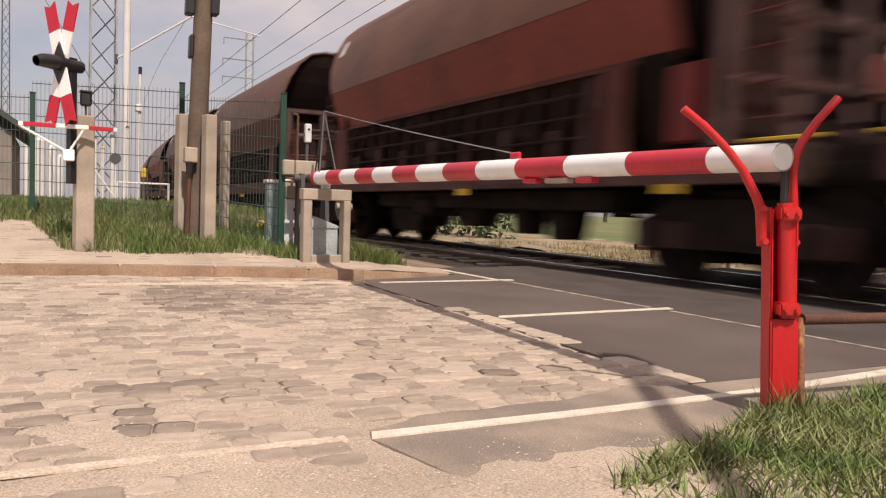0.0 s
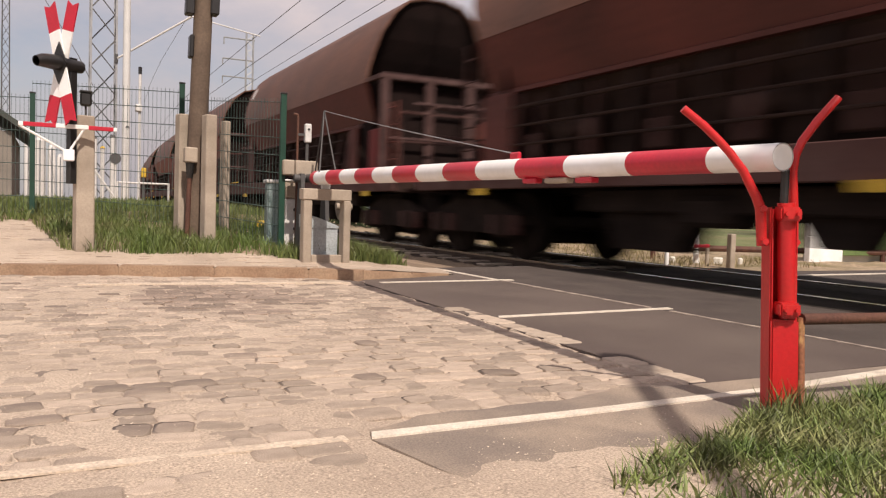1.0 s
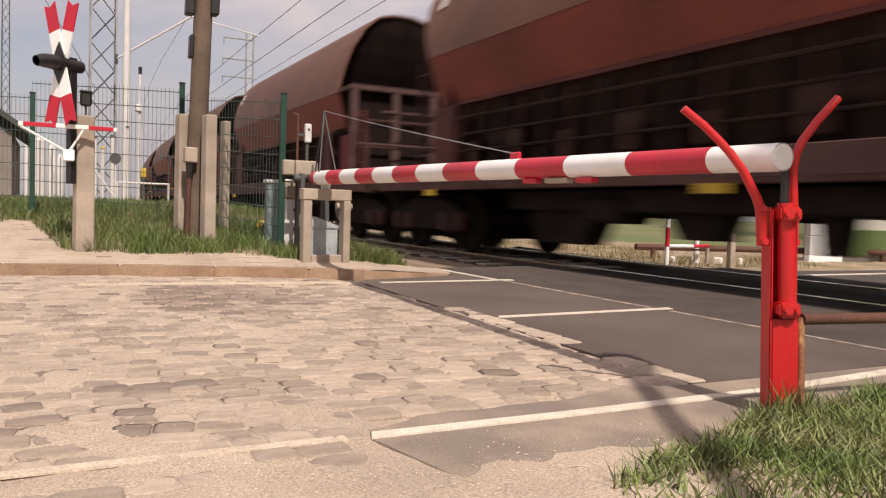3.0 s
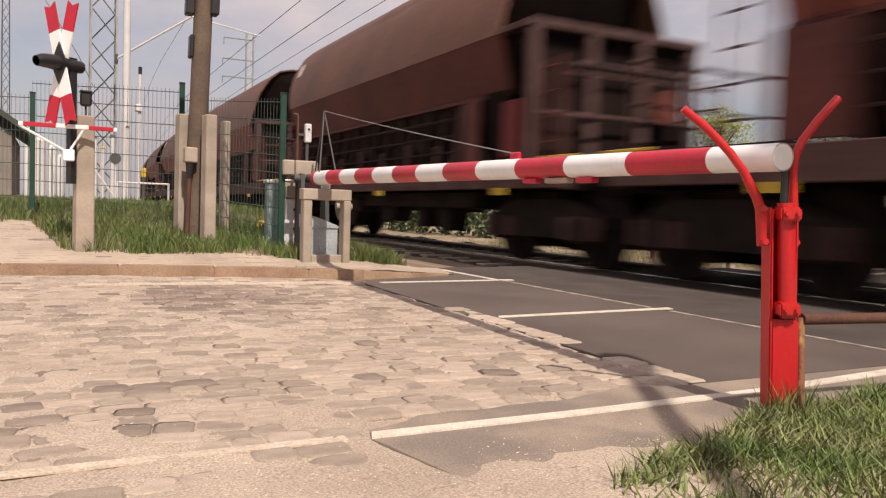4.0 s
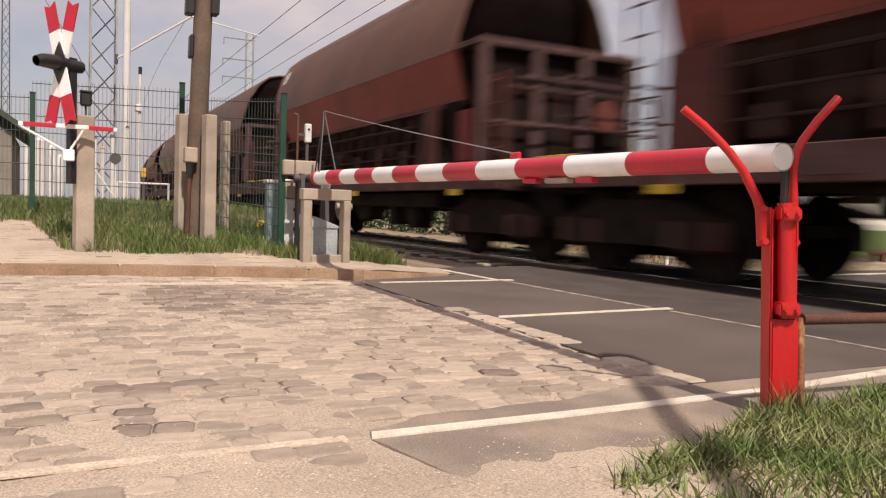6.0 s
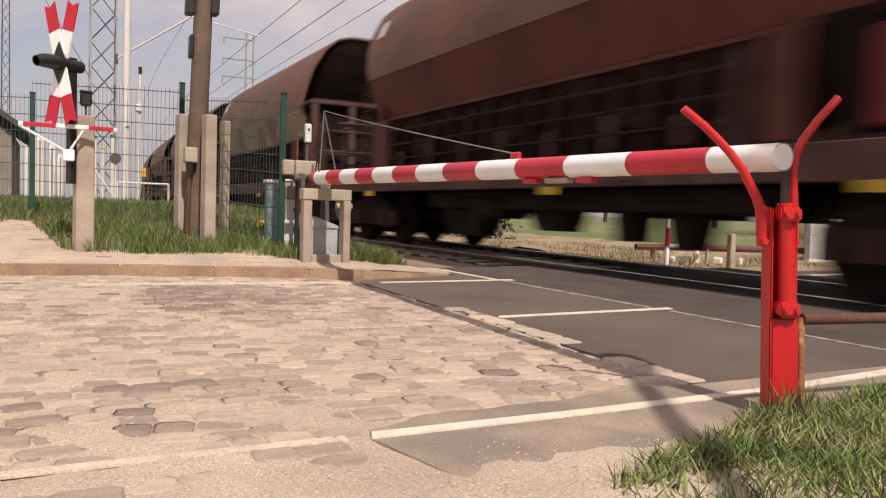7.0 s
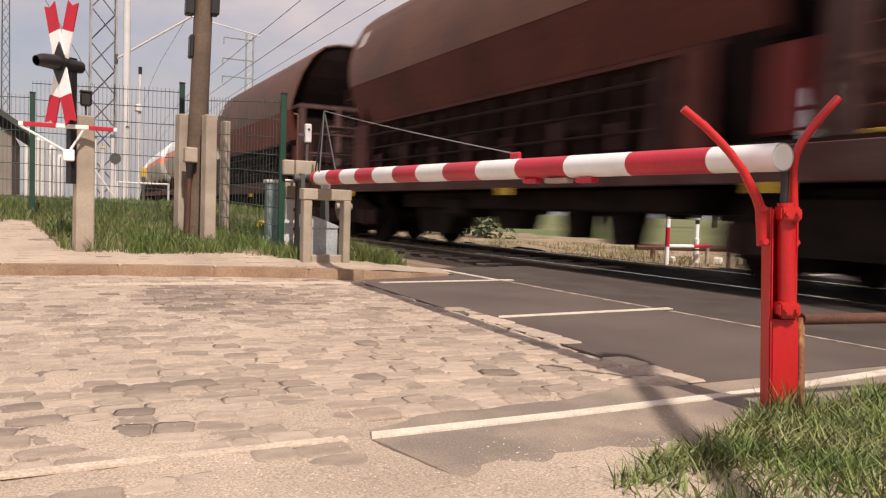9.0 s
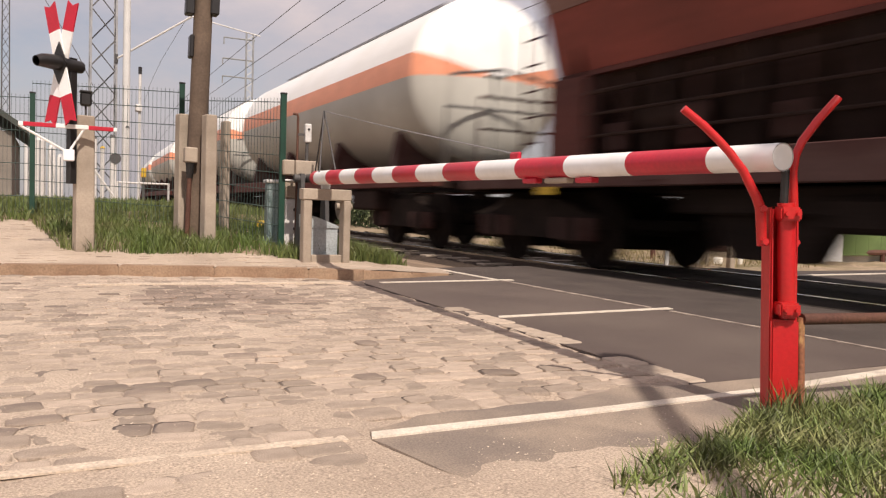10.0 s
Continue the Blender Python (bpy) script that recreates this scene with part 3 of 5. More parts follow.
# ---- fork post ----
def build_fork():
    t = thing("barrier_rest", Matrix.Identity(4), "red steel post with forked rest for the boom", "post")
    base, top = Vector((2.165, 1.765, -0.05)), Vector((2.12, 1.765, 0.705))
    ax = Vector((0.89, -0.454, 0))
    ay = Vector((0.454, 0.89, 0))

    def bar(lo, hi, u0, u1, w0, w1, bev=0.006):
        bm = B()
        q = []
        for p in (lo, hi):
            for u, w in ((u0, w0), (u1, w0), (u1, w1), (u0, w1)):
                q.append(bm.verts.new(p + ax * u + ay * w))
        for f in ((3, 2, 1, 0), (4, 5, 6, 7), (0, 1, 5, 4), (1, 2, 6, 5), (2, 3, 7, 6), (3, 0, 4, 7)):
            bm.faces.new([q[i] for i in f])
        bmesh.ops.bevel(bm, geom=bm.edges[:], offset=bev, segments=2, affect="EDGES")
        return bm

    def mid(z):
        return base.lerp(top, (z - base.z) / (top.z - base.z))

    part("channel_web", bar(base, mid(0.68), -0.035, 0.03, 0.02, 0.034), M_RED, t)
    part("channel_flange", bar(base, mid(0.685), -0.047, -0.036, -0.045, 0.034), M_RED, t)
    part("channel_flange", bar(base, mid(0.685), 0.031, 0.042, -0.045, 0.034), M_RED, t)
    part("lower_plate", bar(base, mid(0.325), -0.0475, 0.0425, -0.056, -0.046), M_RED, t)
    bm = B()
    sweep(bm, [mid(0.33) + ay * -0.035 + ax * 0.012, mid(0.7) + ay * -0.035 + ax * 0.006], 0.028, 16)
    part("buffer_cylinder", bm, M_RED, t, "red buffer cylinder", True)
    bm = B()
    sweep(bm, [mid(0.7) + ay * -0.03, mid(0.705) + Vector((0, 0, 0.1)) + ay * -0.03], 0.013, 10)
    part("buffer_rod", bm, M_BLACK, t, "dark rod under the boom")
    for z in (0.36, 0.665):
        c = part("clamp", bar(mid(z - 0.022), mid(z + 0.022), -0.03, 0.036, -0.085, -0.015), M_RED, t)
        for u in (-0.014, 0.022):
            bm = B()
            p = mid(z) + ax * u - ay * 0.085
            sweep(bm, [p + ay * 0.01, p - ay * 0.012], 0.008, 6)
            part("bolt", bm, M_RED, c)
    arms = (((1.805, 1.89, 0.99), (1.87, 1.86, 0.937), (1.915, 1.84, 0.893), (1.945, 1.82, 0.855), (1.985, 1.8, 0.8), (2.035, 1.785, 0.715), (2.05, 1.78, 0.68), (2.06, 1.775, 0.56)),
            ((2.275, 1.69, 1.045), (2.21, 1.71, 0.97), (2.165, 1.73, 0.9), (2.148, 1.737, 0.855), (2.145, 1.742, 0.8), (2.158, 1.745, 0.71), (2.163, 1.748, 0.68), (2.172, 1.748, 0.56)))
    for k, pts in enumerate(arms):
        bm = B()
        sweep(bm, pts, [0.0135, 0.0135, 0.0135, 0.0135, 0.014, 0.0155, 0.017, 0.017], 14)
        a = part("fork_arm", bm, M_RED, t, "bent red fork arm", True)
        for j in (-1, -2):
            bm = B()
            p = Vector(pts[j]) + Vector((0, 0, 0.015 if j == -1 else 0))
            sweep(bm, [p, p - ay * 0.03], 0.011, 6)
            part("bolt", bm, M_RED, a)


build_fork()

t = thing("pipe_railing", Matrix.Identity(4), "rusty low pipe railing beside the barrier post", "railing")
bm = B()
sweep(bm, [(2.17, 1.69, -0.06), (2.184, 1.7, 0.1), (2.19, 1.71, 0.2), (2.192, 1.72, 0.33)], [0.012, 0.013, 0.012, 0.012], 12)
part("railing_post", bm, M_RUSTY, t, "bent pipe with peeling paint", True)
bm = B()
sweep(bm, [(2.19, 1.717, 0.325), (2.75, 1.69, 0.315), (4.2, 1.6, 0.31)], 0.019, 12)
part("railing_bar", bm, M_RUST, t, "", True)
bm = B()
sweep(bm, [(3.9, 1.62, -0.06), (3.9, 1.62, 0.3)], 0.018, 12)
part("railing_post", bm, M_RUST, t, "", True)


# ---- fence ----
def fence_post(name, x, y, z, h, label):
    bm = B()
    block(bm, (x - 0.03, y - 0.02, z - 0.1), (x + 0.03, y + 0.02, z + h), 0.004)
    p = tagged(obj(name, bm, M_FENCE), label, "fence post", "posts of the mesh fence")
    bm = B()
    block(bm, (x - 0.034, y - 0.024, z + h), (x + 0.034, y + 0.024, z + h + 0.018), 0.004)
    part("cap", bm, M_BLACK, p)


def fence_panel(a, b, z0, z1, h, drop=0.0):
    """A double-rod mesh panel between two posts."""
    a, b = Vector((*a, 0)), Vector((*b, 0))
    n = max(2, round((b - a).length / 0.05))
    t = thing("mesh_fence", Matrix.Identity(4), "green welded mesh fence panel between its posts", "fence", "mesh fence")
    bm = B()
    for i in range(n + 1):
        p = a.lerp(b, i / n)
        z = z0 + (z1 - z0) * i / n
        sweep(bm, [p + Vector((0, 0, z + 0.04)), p + Vector((0, 0, z + h + 0.02))], 0.0028, 4)
    tagged(part("mesh_infill", bm, M_WIRE, t), kind="stuff")
    m = round(h / 0.2)
    nrm = Vector((-(b - a).y, (b - a).x, 0)).normalized() * 0.007
    for k in range(m + 1):
        bm = B()
        z = 0.06 + k * (h - 0.08) / m
        for s in (-1, 1):
            sweep(bm, [a + nrm * s + Vector((0, 0, z0 + z)), b + nrm * s + Vector((0, 0, z1 + z))], 0.0042, 5)
        part("horizontal_rod", bm, M_WIRE, t)


FP = [(-2.9, 11.9, 0.5, 1.42), (-0.17, 10.57, 0.45, 1.43), (1.4, 9.64, 0.35, 1.68), (2.19, 8.08, 0.18, 1.62)]
for i, (x, y, z, h) in enumerate(FP):
    fence_post("fence_post", x, y, z, h, "dark green square steel fence post")
fence_panel(FP[0][:2], FP[1][:2], 0.42, 0.4, 1.45)
fence_panel(FP[1][:2], FP[2][:2], 0.4, 0.33, 1.62)
fence_panel(FP[2][:2], FP[3][:2], 0.3, 0.18, 1.56)


# ---- posts and pole ----
def concrete_post(x, y, z, h, w, d, lean=0.0):
    bm = B()
    block(bm, (-w / 2, -d / 2, -0.2), (w / 2, d / 2, h), 0.012)
    for v in bm.verts:
        if v.co.z > h * 0.5:
            v.co.x *= 0.93
            v.co.y *= 0.93
    p = tagged(obj("concrete_post", bm, M_CONC), "weathered square concrete post standing in the grass", "post", "concrete posts")
    p.matrix_basis = pose(x, y, z, 0, lean, 12)


concrete_post(0.3, 8.08, 0.18, 1.24, 0.165, 0.16)
concrete_post(1.31, 8.93, 0.27, 1.33, 0.13, 0.16)
concrete_post(1.5, 8.41, 0.21, 1.35, 0.125, 0.15)
concrete_post(1.84, 9.3, 0.3, 1.3, 0.08, 0.14)

t = thing("utility_pole", pose(1.4, 8.72, 0.2, 0.0, 1.6, 0), "tall round tarred wooden pole with electric boxes", "pole")
bm = B()
sweep(bm, [(0, 0, -0.3), (0, 0, 1.2), (0, 0, 2.6), (0, 0, 6.2)], [0.102, 0.1, 0.096, 0.085], 20)
part("pole_shaft", bm, M_WOOD, t, "", True)
for x0, x1, z0, z1, m, y0 in ((-0.19, -0.1, 2.42, 2.7, M_BLACK, -0.1), (0.06, 0.15, 2.45, 2.7, M_BLACK, -0.12), (-0.13, -0.085, 1.98, 2.22, M_BLACK, -0.06), (-0.15, -0.02, 0.86, 1.02, M_CONC, -0.2)):
    bm = B()
    block(bm, (x0, y0, z0), (x1, y0 + 0.14, z1), 0.012)
    part("junction_box", bm, m, t, "small electric box on the pole")
bm = B()
sweep(bm, [(-0.085, -0.13, -0.2), (-0.085, -0.13, 0.86)], [0.028, 0.024], 12)
part("cable_duct", bm, M_RUST, t, "brown cable duct running down the pole", True)
bm = B()
sweep(bm, [(-0.085, -0.13, 0.7), (-0.085, -0.13, 0.86)], [0.03, 0.05], 10)
part("duct_funnel", bm, M_BLACK, t)


# ---- crossing sign ----
def build_sign():
    t = thing("crossing_sign", pose(0.19, 8.0, 0.0, 0, 0, 128), "red and white crossbuck sign with a black signal hood", "sign")
    bm = B()
    block(bm, (-0.03, -0.035, 0.78), (0.03, 0.035, 1.93), 0.004)
    part("mast", bm, M_BLACK, t, "black square mast")
    cz, cy = 1.86, 0.11
    for ang in (15, -15):
        for s in (1, -1):
            for a, b, m in ((0.06, 0.3, M_WHITE), (0.3, 0.56, M_REDB)):
                bm = B()
                r = Matrix.Rotation(radians(ang), 4, "Y")
                prism(bm, [(-0.068, s * a), (0.068, s * a), (0.068, s * b), (0.0, s * (b - (0.035 if b > 0.5 else 0))), (-0.068, s * b)], "y", -0.006 + (0.014 if ang > 0 else 0), 0.006 + (0.014 if ang > 0 else 0))
                bmesh.ops.transform(bm, matrix=Matrix.Translation((0, cy, cz)) @ r, verts=bm.verts)
                part("sign_arm", bm, m, t, "red arm tip" if m == M_REDB else "white arm plate")
    bm = B()
    prism(bm, [(-0.1, cz), (0, cz + 0.19), (0.1, cz), (0, cz - 0.19)], "y", cy + 0.022, cy + 0.034)
    part("backing_plate", bm, M_BLACK, t, "black diamond plate")
    bm = B()
    sweep(bm, [(0, cy + 0.034, cz), (0, cy + 0.12, cz), (0, cy + 0.2, cz - 0.005), (0, cy + 0.26, cz - 0.02)], [0.068, 0.066, 0.058, 0.045], 20, False)
    part("signal_hood", bm, M_BLACK, t, "black lamp hood", True)
    bm = B()
    sweep(bm, [(0, -0.1, cz), (0, cy, cz)], [0.055, 0.068], 20)
    part("lamp_housing", bm, M_BLACK, t, "", True)


build_sign()
t = thing("warning_bracket", Matrix.Identity(4), "thin red and white bar on white braces", "bracket")
for a, b, m in (((-0.24, 7.9, 1.295), (-0.2, 7.9, 1.295), M_WHITE), ((-0.2, 7.9, 1.295), (0.06, 7.9, 1.295), M_REDB), ((0.06, 7.9, 1.297), (0.33, 7.9, 1.3), M_WHITE), ((0.33, 7.9, 1.295), (0.54, 7.9, 1.295), M_REDB), ((0.54, 7.9, 1.295), (0.57, 7.9, 1.295), M_WHITE)):
    bm = B()
    block(bm, (a[0], 7.885, a[2] - 0.019), (b[0], 7.915, a[2] + 0.019), 0.004)
    part("bar_piece", bm, m, t, "red bar piece" if m == M_REDB else "white bar piece")
for x in (-0.23, 0.29):
    bm = B()
    sweep(bm, [(x, 7.9, 1.28), (0.165, 7.93, 1.06)], 0.011, 8)
    part("brace", bm, M_WHITE, t)
bm = B()
block(bm, (0.12, 7.91, 0.985), (0.215, 7.965, 1.09), 0.008)
part("brace_foot", bm, M_WHITE, t, "white clamp on the mast")
t = thing("crossing_bell", pose(0.31, 8.06, 1.38), "small dark bell housing on a rod", "bell")
bm = B()
sweep(bm, [(0, 0, 0), (0, 0, 0.13)], 0.01, 8)
part("rod", bm, M_STEELD, t)
bm = B()
block(bm, (-0.05, -0.05, 0.13), (0.05, 0.05, 0.25), 0.015)
block(bm, (-0.055, -0.055, 0.252), (0.055, 0.055, 0.27), 0.006)
part("bell_case", bm, M_BLACK, t)

# ---- cabinets by the barrier ----
t = thing("signal_cabinet", pose(2.2, 8.5, 0.12), "grey-green ribbed metal post cabinet in the grass", "cabinet")
bm = B()
block(bm, (-0.07, -0.07, 0), (0.07, 0.07, 0.76), 0.015)
part("cabinet_body", bm, M_CABG, t)
bm = B()
block(bm, (-0.085, -0.085, 0.76), (0.085, 0.085, 0.8), 0.01)
part("cabinet_cap", bm, M_PALE, t)
for dx in (-0.04, 0.0, 0.04):
    bm = B()
    block(bm, (dx - 0.006, -0.082, 0.05), (dx + 0.006, -0.071, 0.72), 0.003)
    part("rib", bm, M_CABG, t)
t = thing("control_cabinet", pose(2.4, 8.5, 0.12), "pale weathered control cabinet with black latches", "cabinet")
for nm, lo, hi, m in (("cabinet_body", (-0.09, -0.1, 0), (0.09, 0.14, 0.6), M_PALE), ("cabinet_top", (-0.1, -0.11, 0.602), (0.1, 0.15, 0.78), M_CONC), ("cabinet_cap", (-0.11, -0.12, 0.782), (0.11, 0.16, 0.81), M_PALE)):
    bm = B()
    block(bm, lo, hi, 0.012)
    body = part(nm, bm, m, t)
for z in (0.27, 0.48):
    bm = B()
    sweep(bm, [(0.03, -0.1, z), (0.03, -0.13, z)], 0.022, 8)
    part("latch", bm, M_BLACK, t)
t = thing("conduit_post", pose(2.365, 8.14, 0.12), "thin rusty conduit post with a white meter box", "post")
bm = B()
sweep(bm, [(0, 0, -0.1), (0, 0, 1.47), (-0.005, 0, 1.49), (-0.05, 0, 1.495)], 0.013, 10)
part("conduit", bm, M_RUST, t, "", True)
bm = B()
block(bm, (0.075, -0.035, 1.2), (0.145, 0.035, 1.4), 0.01)
part("meter_box", bm, M_PALE, t, "small white box with a dark eye")
bm = B()
sweep(bm, [(0.11, -0.03, 1.34), (0.11, -0.045, 1.34)], 0.012, 10)
part("box_eye", bm, M_BLACK, t)
bm = B()
block(bm, (0.0, -0.012, 1.27), (0.08, 0.012, 1.295))
block(bm, (0.09, -0.012, 0.9), (0.12, 0.012, 1.2), 0.003)
part("box_arm", bm, M_STEELD, t)
t = thing("cable_marker", pose(2.37, 9.63, 0.35), "small yellow cable marker cap in the grass", "marker")
bm = B()
sweep(bm, [(0, 0, -0.06), (0, 0, 0.06), (0, 0, 0.1)], [0.07, 0.07, 0.045], 14)
part("marker_cap", bm, M_YELLOW, t, "", True)
bm = B()
sweep(bm, [(0, 0, -0.1), (0, 0, -0.06)], 0.05, 10)
part("marker_foot", bm, M_CONC, t)


# ---- behind the fence ----
def lattice(name, x, y, z0, z1, w, taper, label, material, step):
    t = thing(name, pose(x, y, z0), label, "mast")
    h = z1 - z0

    def half(z):
        return w / 2 * (1 - taper * z / h)
    for sx, sy in ((-1, -1), (1, -1), (1, 1), (-1, 1)):
        bm = B()
        sweep(bm, [(sx * half(0), sy * half(0), 0), (sx * half(h), sy * half(h), h)], 0.045, 4)
        part("mast_leg", bm, material, t)
    k, z = 0, 0.0
    while z + step < h:
        a, b = half(z), half(z + step)
        for c0, c1 in (((-1, -1), (1, -1)), ((1, -1), (1, 1)), ((1, 1), (-1, 1)), ((-1, 1), (-1, -1))):
            s = 1 if k % 2 else -1
            p, q = (c0, c1) if s > 0 else (c1, c0)
            bm = B()
            sweep(bm, [(p[0] * a, p[1] * a, z), (q[0] * b, q[1] * b, z + step)], 0.026, 4)
            part("mast_brace", bm, M_STEELD, t)
        k, z = k + 1, z + step
    return t


lattice("lattice_mast", 1.62, 28.8, 0.3, 13.0, 0.82, 0.12, "tall grey steel lattice mast behind the fence", M_STEEL, 0.95)
lattice("lattice_mast", -2.95, 69.0, 0.3, 20.0, 0.62, 0.3, "far slender steel lattice mast", M_STEELD, 0.9)
t = thing("catenary_mast", pose(2.3, 28.1, 0.3), "pale round catenary mast with a white arm", "mast")
bm = B()
sweep(bm, [(0, 0, 0), (0, 0, 12)], [0.13, 0.1], 14)
part("mast_tube", bm, M_PALE, t, "", True)
bm = B()
sweep(bm, [(-0.3, 0.3, 5.05), (1.95, -0.7, 6.55)], 0.035, 8)
sweep(bm, [(1.95, -0.7, 6.55), (4.2, -0.9, 6.15)], 0.022, 8)
part("cantilever_arm", bm, M_PALE, t, "white insulated arm")
bm = B()
sweep(bm, [(-0.3, 0.3, 4.9), (-0.3, 0.3, 5.2)], 0.06, 8)
part("insulator", bm, M_STEELD, t)
t = thing("antenna_pole", pose(2.29, 23.6, 0.4), "thin pole with a dark camera head", "pole")
bm = B()
sweep(bm, [(0, 0, 0), (0, 0, 3.8)], 0.04, 8)
part("shaft", bm, M_PALE, t)
bm = B()
sweep(bm, [(0, 0, 3.8), (0, 0, 4.0)], 0.05, 8)
part("head", bm, M_BLACK, t)
bm = B()
block(bm, (-0.12, -0.1, 2.75), (0.05, 0.1, 2.95), 0.02)
part("equipment_box", bm, M_PALE, t)
t = thing("platform_railing", pose(0, 19.1, 0.35), "white tubular railing beyond the fence", "railing")
for x in (1.4, 1.85, 2.5):
    bm = B()
    sweep(bm, [(x, 0, 0), (x, 0, 0.72)], 0.024, 8)
    part("railing_post", bm, M_PALE, t)
for z in (0.24, 0.7):
    bm = B()
    sweep(bm, [(1.4, 0, z), (2.5, 0, z)], 0.022, 8)
    part("railing_bar", bm, M_PALE, t)
for k, (x, y, h, r) in enumerate(((1.18, 24, 2.0, 0.04), (1.42, 25, 1.8, 0.06), (1.72, 25.5, 2.2, 0.07), (2.05, 24.5, 2.4, 0.05))):
    t = thing("marker_post", pose(x, y, 0.35), "slim pale post in the railway yard", "post", "yard posts")
    bm = B()
    sweep(bm, [(0, 0, 0), (0, 0, h)], r, 10)
    part("shaft", bm, M_PALE, t, "", True)
    bm = B()
    sweep(bm, [(0, 0, h), (0, 0, h + 0.06)], [r * 1.3, r * 0.6], 10)
    part("post_cap", bm, M_YELLOW if k == 1 else M_STEELD, t)
t = thing("signal_lamp", pose(2.2, 21.5, 0.35), "orange yard lamp on a short post", "lamp")
bm = B()
sweep(bm, [(0, 0, 0), (0, 0, 0.9)], 0.04, 8)
part("shaft", bm, M_STEELD, t)
bm = B()
block(bm, (-0.06, -0.05, 0.9), (0.06, 0.05, 1.15), 0.02)
part("lamp_case", bm, M_YELLOW, t)
t = thing("winch_gear", pose(1.45, 20.5, 0.4), "grey tensioning wheel on the lattice mast", "machine")
bm = B()
sweep(bm, [(0, -0.05, 1.25), (0, 0.05, 1.25)], 0.13, 18)
part("wheel", bm, M_STEELD, t, "", True)
bm = B()
sweep(bm, [(0, 0, 0), (0, 0, 1.25)], 0.03, 8)
sweep(bm, [(0, 0, 0.3), (-0.5, 0, 1.0)], 0.03, 6)
part("support", bm, M_PALE, t)


def building(name, x0, x1, y0, y1, z0, eave, ridge, wall, label):
    t = thing(name, Matrix.Identity(4), label, "building")
    bm = B()
    block(bm, (x0, y0, z0), (x1, y1, eave))
    body = part("wall", bm, wall, t)
    bm = B()
    xm = (x0 + x1) / 2
    prism(bm, [(x0 - 0.35, eave - 0.05), (xm, ridge - 0.05), (x1 + 0.35, eave - 0.05), (x1 + 0.35, eave + 0.1), (xm, ridge + 0.1), (x0 - 0.35, eave + 0.1)], "y", y0 - 0.3, y1 + 0.3)
    part("roof", bm, M_ROOF, t, "dark pitched roof")
    n = max(1, int((x1 - x0) / 2.2))
    for i in range(n):
        xc = x0 + (i + 0.5) * (x1 - x0) / n
        bm = B()
        block(bm, (xc - 0.45, y0 - 0.03, z0 + 1.0), (xc + 0.45, y0 + 0.02, z0 + 2.0), 0.01)
        w = part("window", bm, M_PALE, t, "white framed window")
        bm = B()
        block(bm, (xc - 0.38, y0 - 0.035, z0 + 1.07), (xc + 0.38, y0 - 0.031, z0 + 1.93))
        part("pane", bm, M_BLACK, w)


building("signal_house", -6.2, -0.82, 22.6, 29, 0.3, 2.3, 4.4, M_WALLB, "low grey-brown railway building with dark roof")
for x0, x1, h in ((-0.95, -0.62, 3.3), (-0.58, -0.1, 2.9), (-0.02, 0.3, 2.6), (0.36, 0.62, 2.2)):
    t = thing("white_tank", pose(0, 39.5, 0.3), "white upright storage tank in the yard", "tank", "storage tanks")
    bm = B()
    r = (x1 - x0) / 2
    sweep(bm, [(x0 + r, 0, 0), (x0 + r, 0, h), (x0 + r, 0, h + 0.15)], [r, r, r * 0.5], 18)
    part("tank_shell", bm, M_PALE, t, "", True)
    bm = B()
    sweep(bm, [(x0 + r, -r - 0.04, 0), (x0 + r, -r - 0.04, h)], 0.03, 6)
    part("riser_pipe", bm, M_STEEL, t)
t = thing("line_mast", pose(18.4, 81.4, 0), "far catenary mast with three crossarms", "mast")
for dx in (-0.35, 0.35):
    bm = B()
    sweep(bm, [(dx, 0, 0), (dx, 0, 18.2)], 0.09, 6)
    part("mast_leg", bm, M_STEEL, t)
for k in range(30):
    bm = B()
    sweep(bm, [(-0.35 if k % 2 else 0.35, 0, k * 0.6), (0.35 if k % 2 else -0.35, 0, k * 0.6 + 0.6)], 0.04, 4)
    part("mast_brace", bm, M_PALE, t)
for z, a in ((17.5, 2.6), (15.4, 2.7), (13.6, 2.7)):
    bm = B()
    sweep(bm, [(-a, 0, z), (0.5, 0, z)], 0.07, 6)
    sweep(bm, [(-a, 0, z - 0.7), (-a, 0, z)], 0.06, 6)
    part("crossarm", bm, M_STEEL, t)
for off, z in ((0.0, 6.87), (0.0, 5.96), (-1.2, 9.2), (2.6, 7.2), (4.5, 6.1)):
    bm = B()
    sweep(bm, [(TRACK_X + off + bend(y), y, z - 0.15 * math.sin(y / 60 * math.pi) ** 2) for y in range(-120, 131, 10)], 0.011, 5)
    tagged(obj("overhead_wire", bm, M_STEELD), "thin overhead traction wire above the track", "wire", "overhead wires")
bm = B()
sweep(bm, [(-1.9, 40, 12.5), (0.9, 30, 5.6), (1.3, 28.4, 4.4)], 0.014, 5)
tagged(obj("stay_wire", bm, M_STEELD), "thin stay wire down to the lattice mast", "wire", "overhead wires")

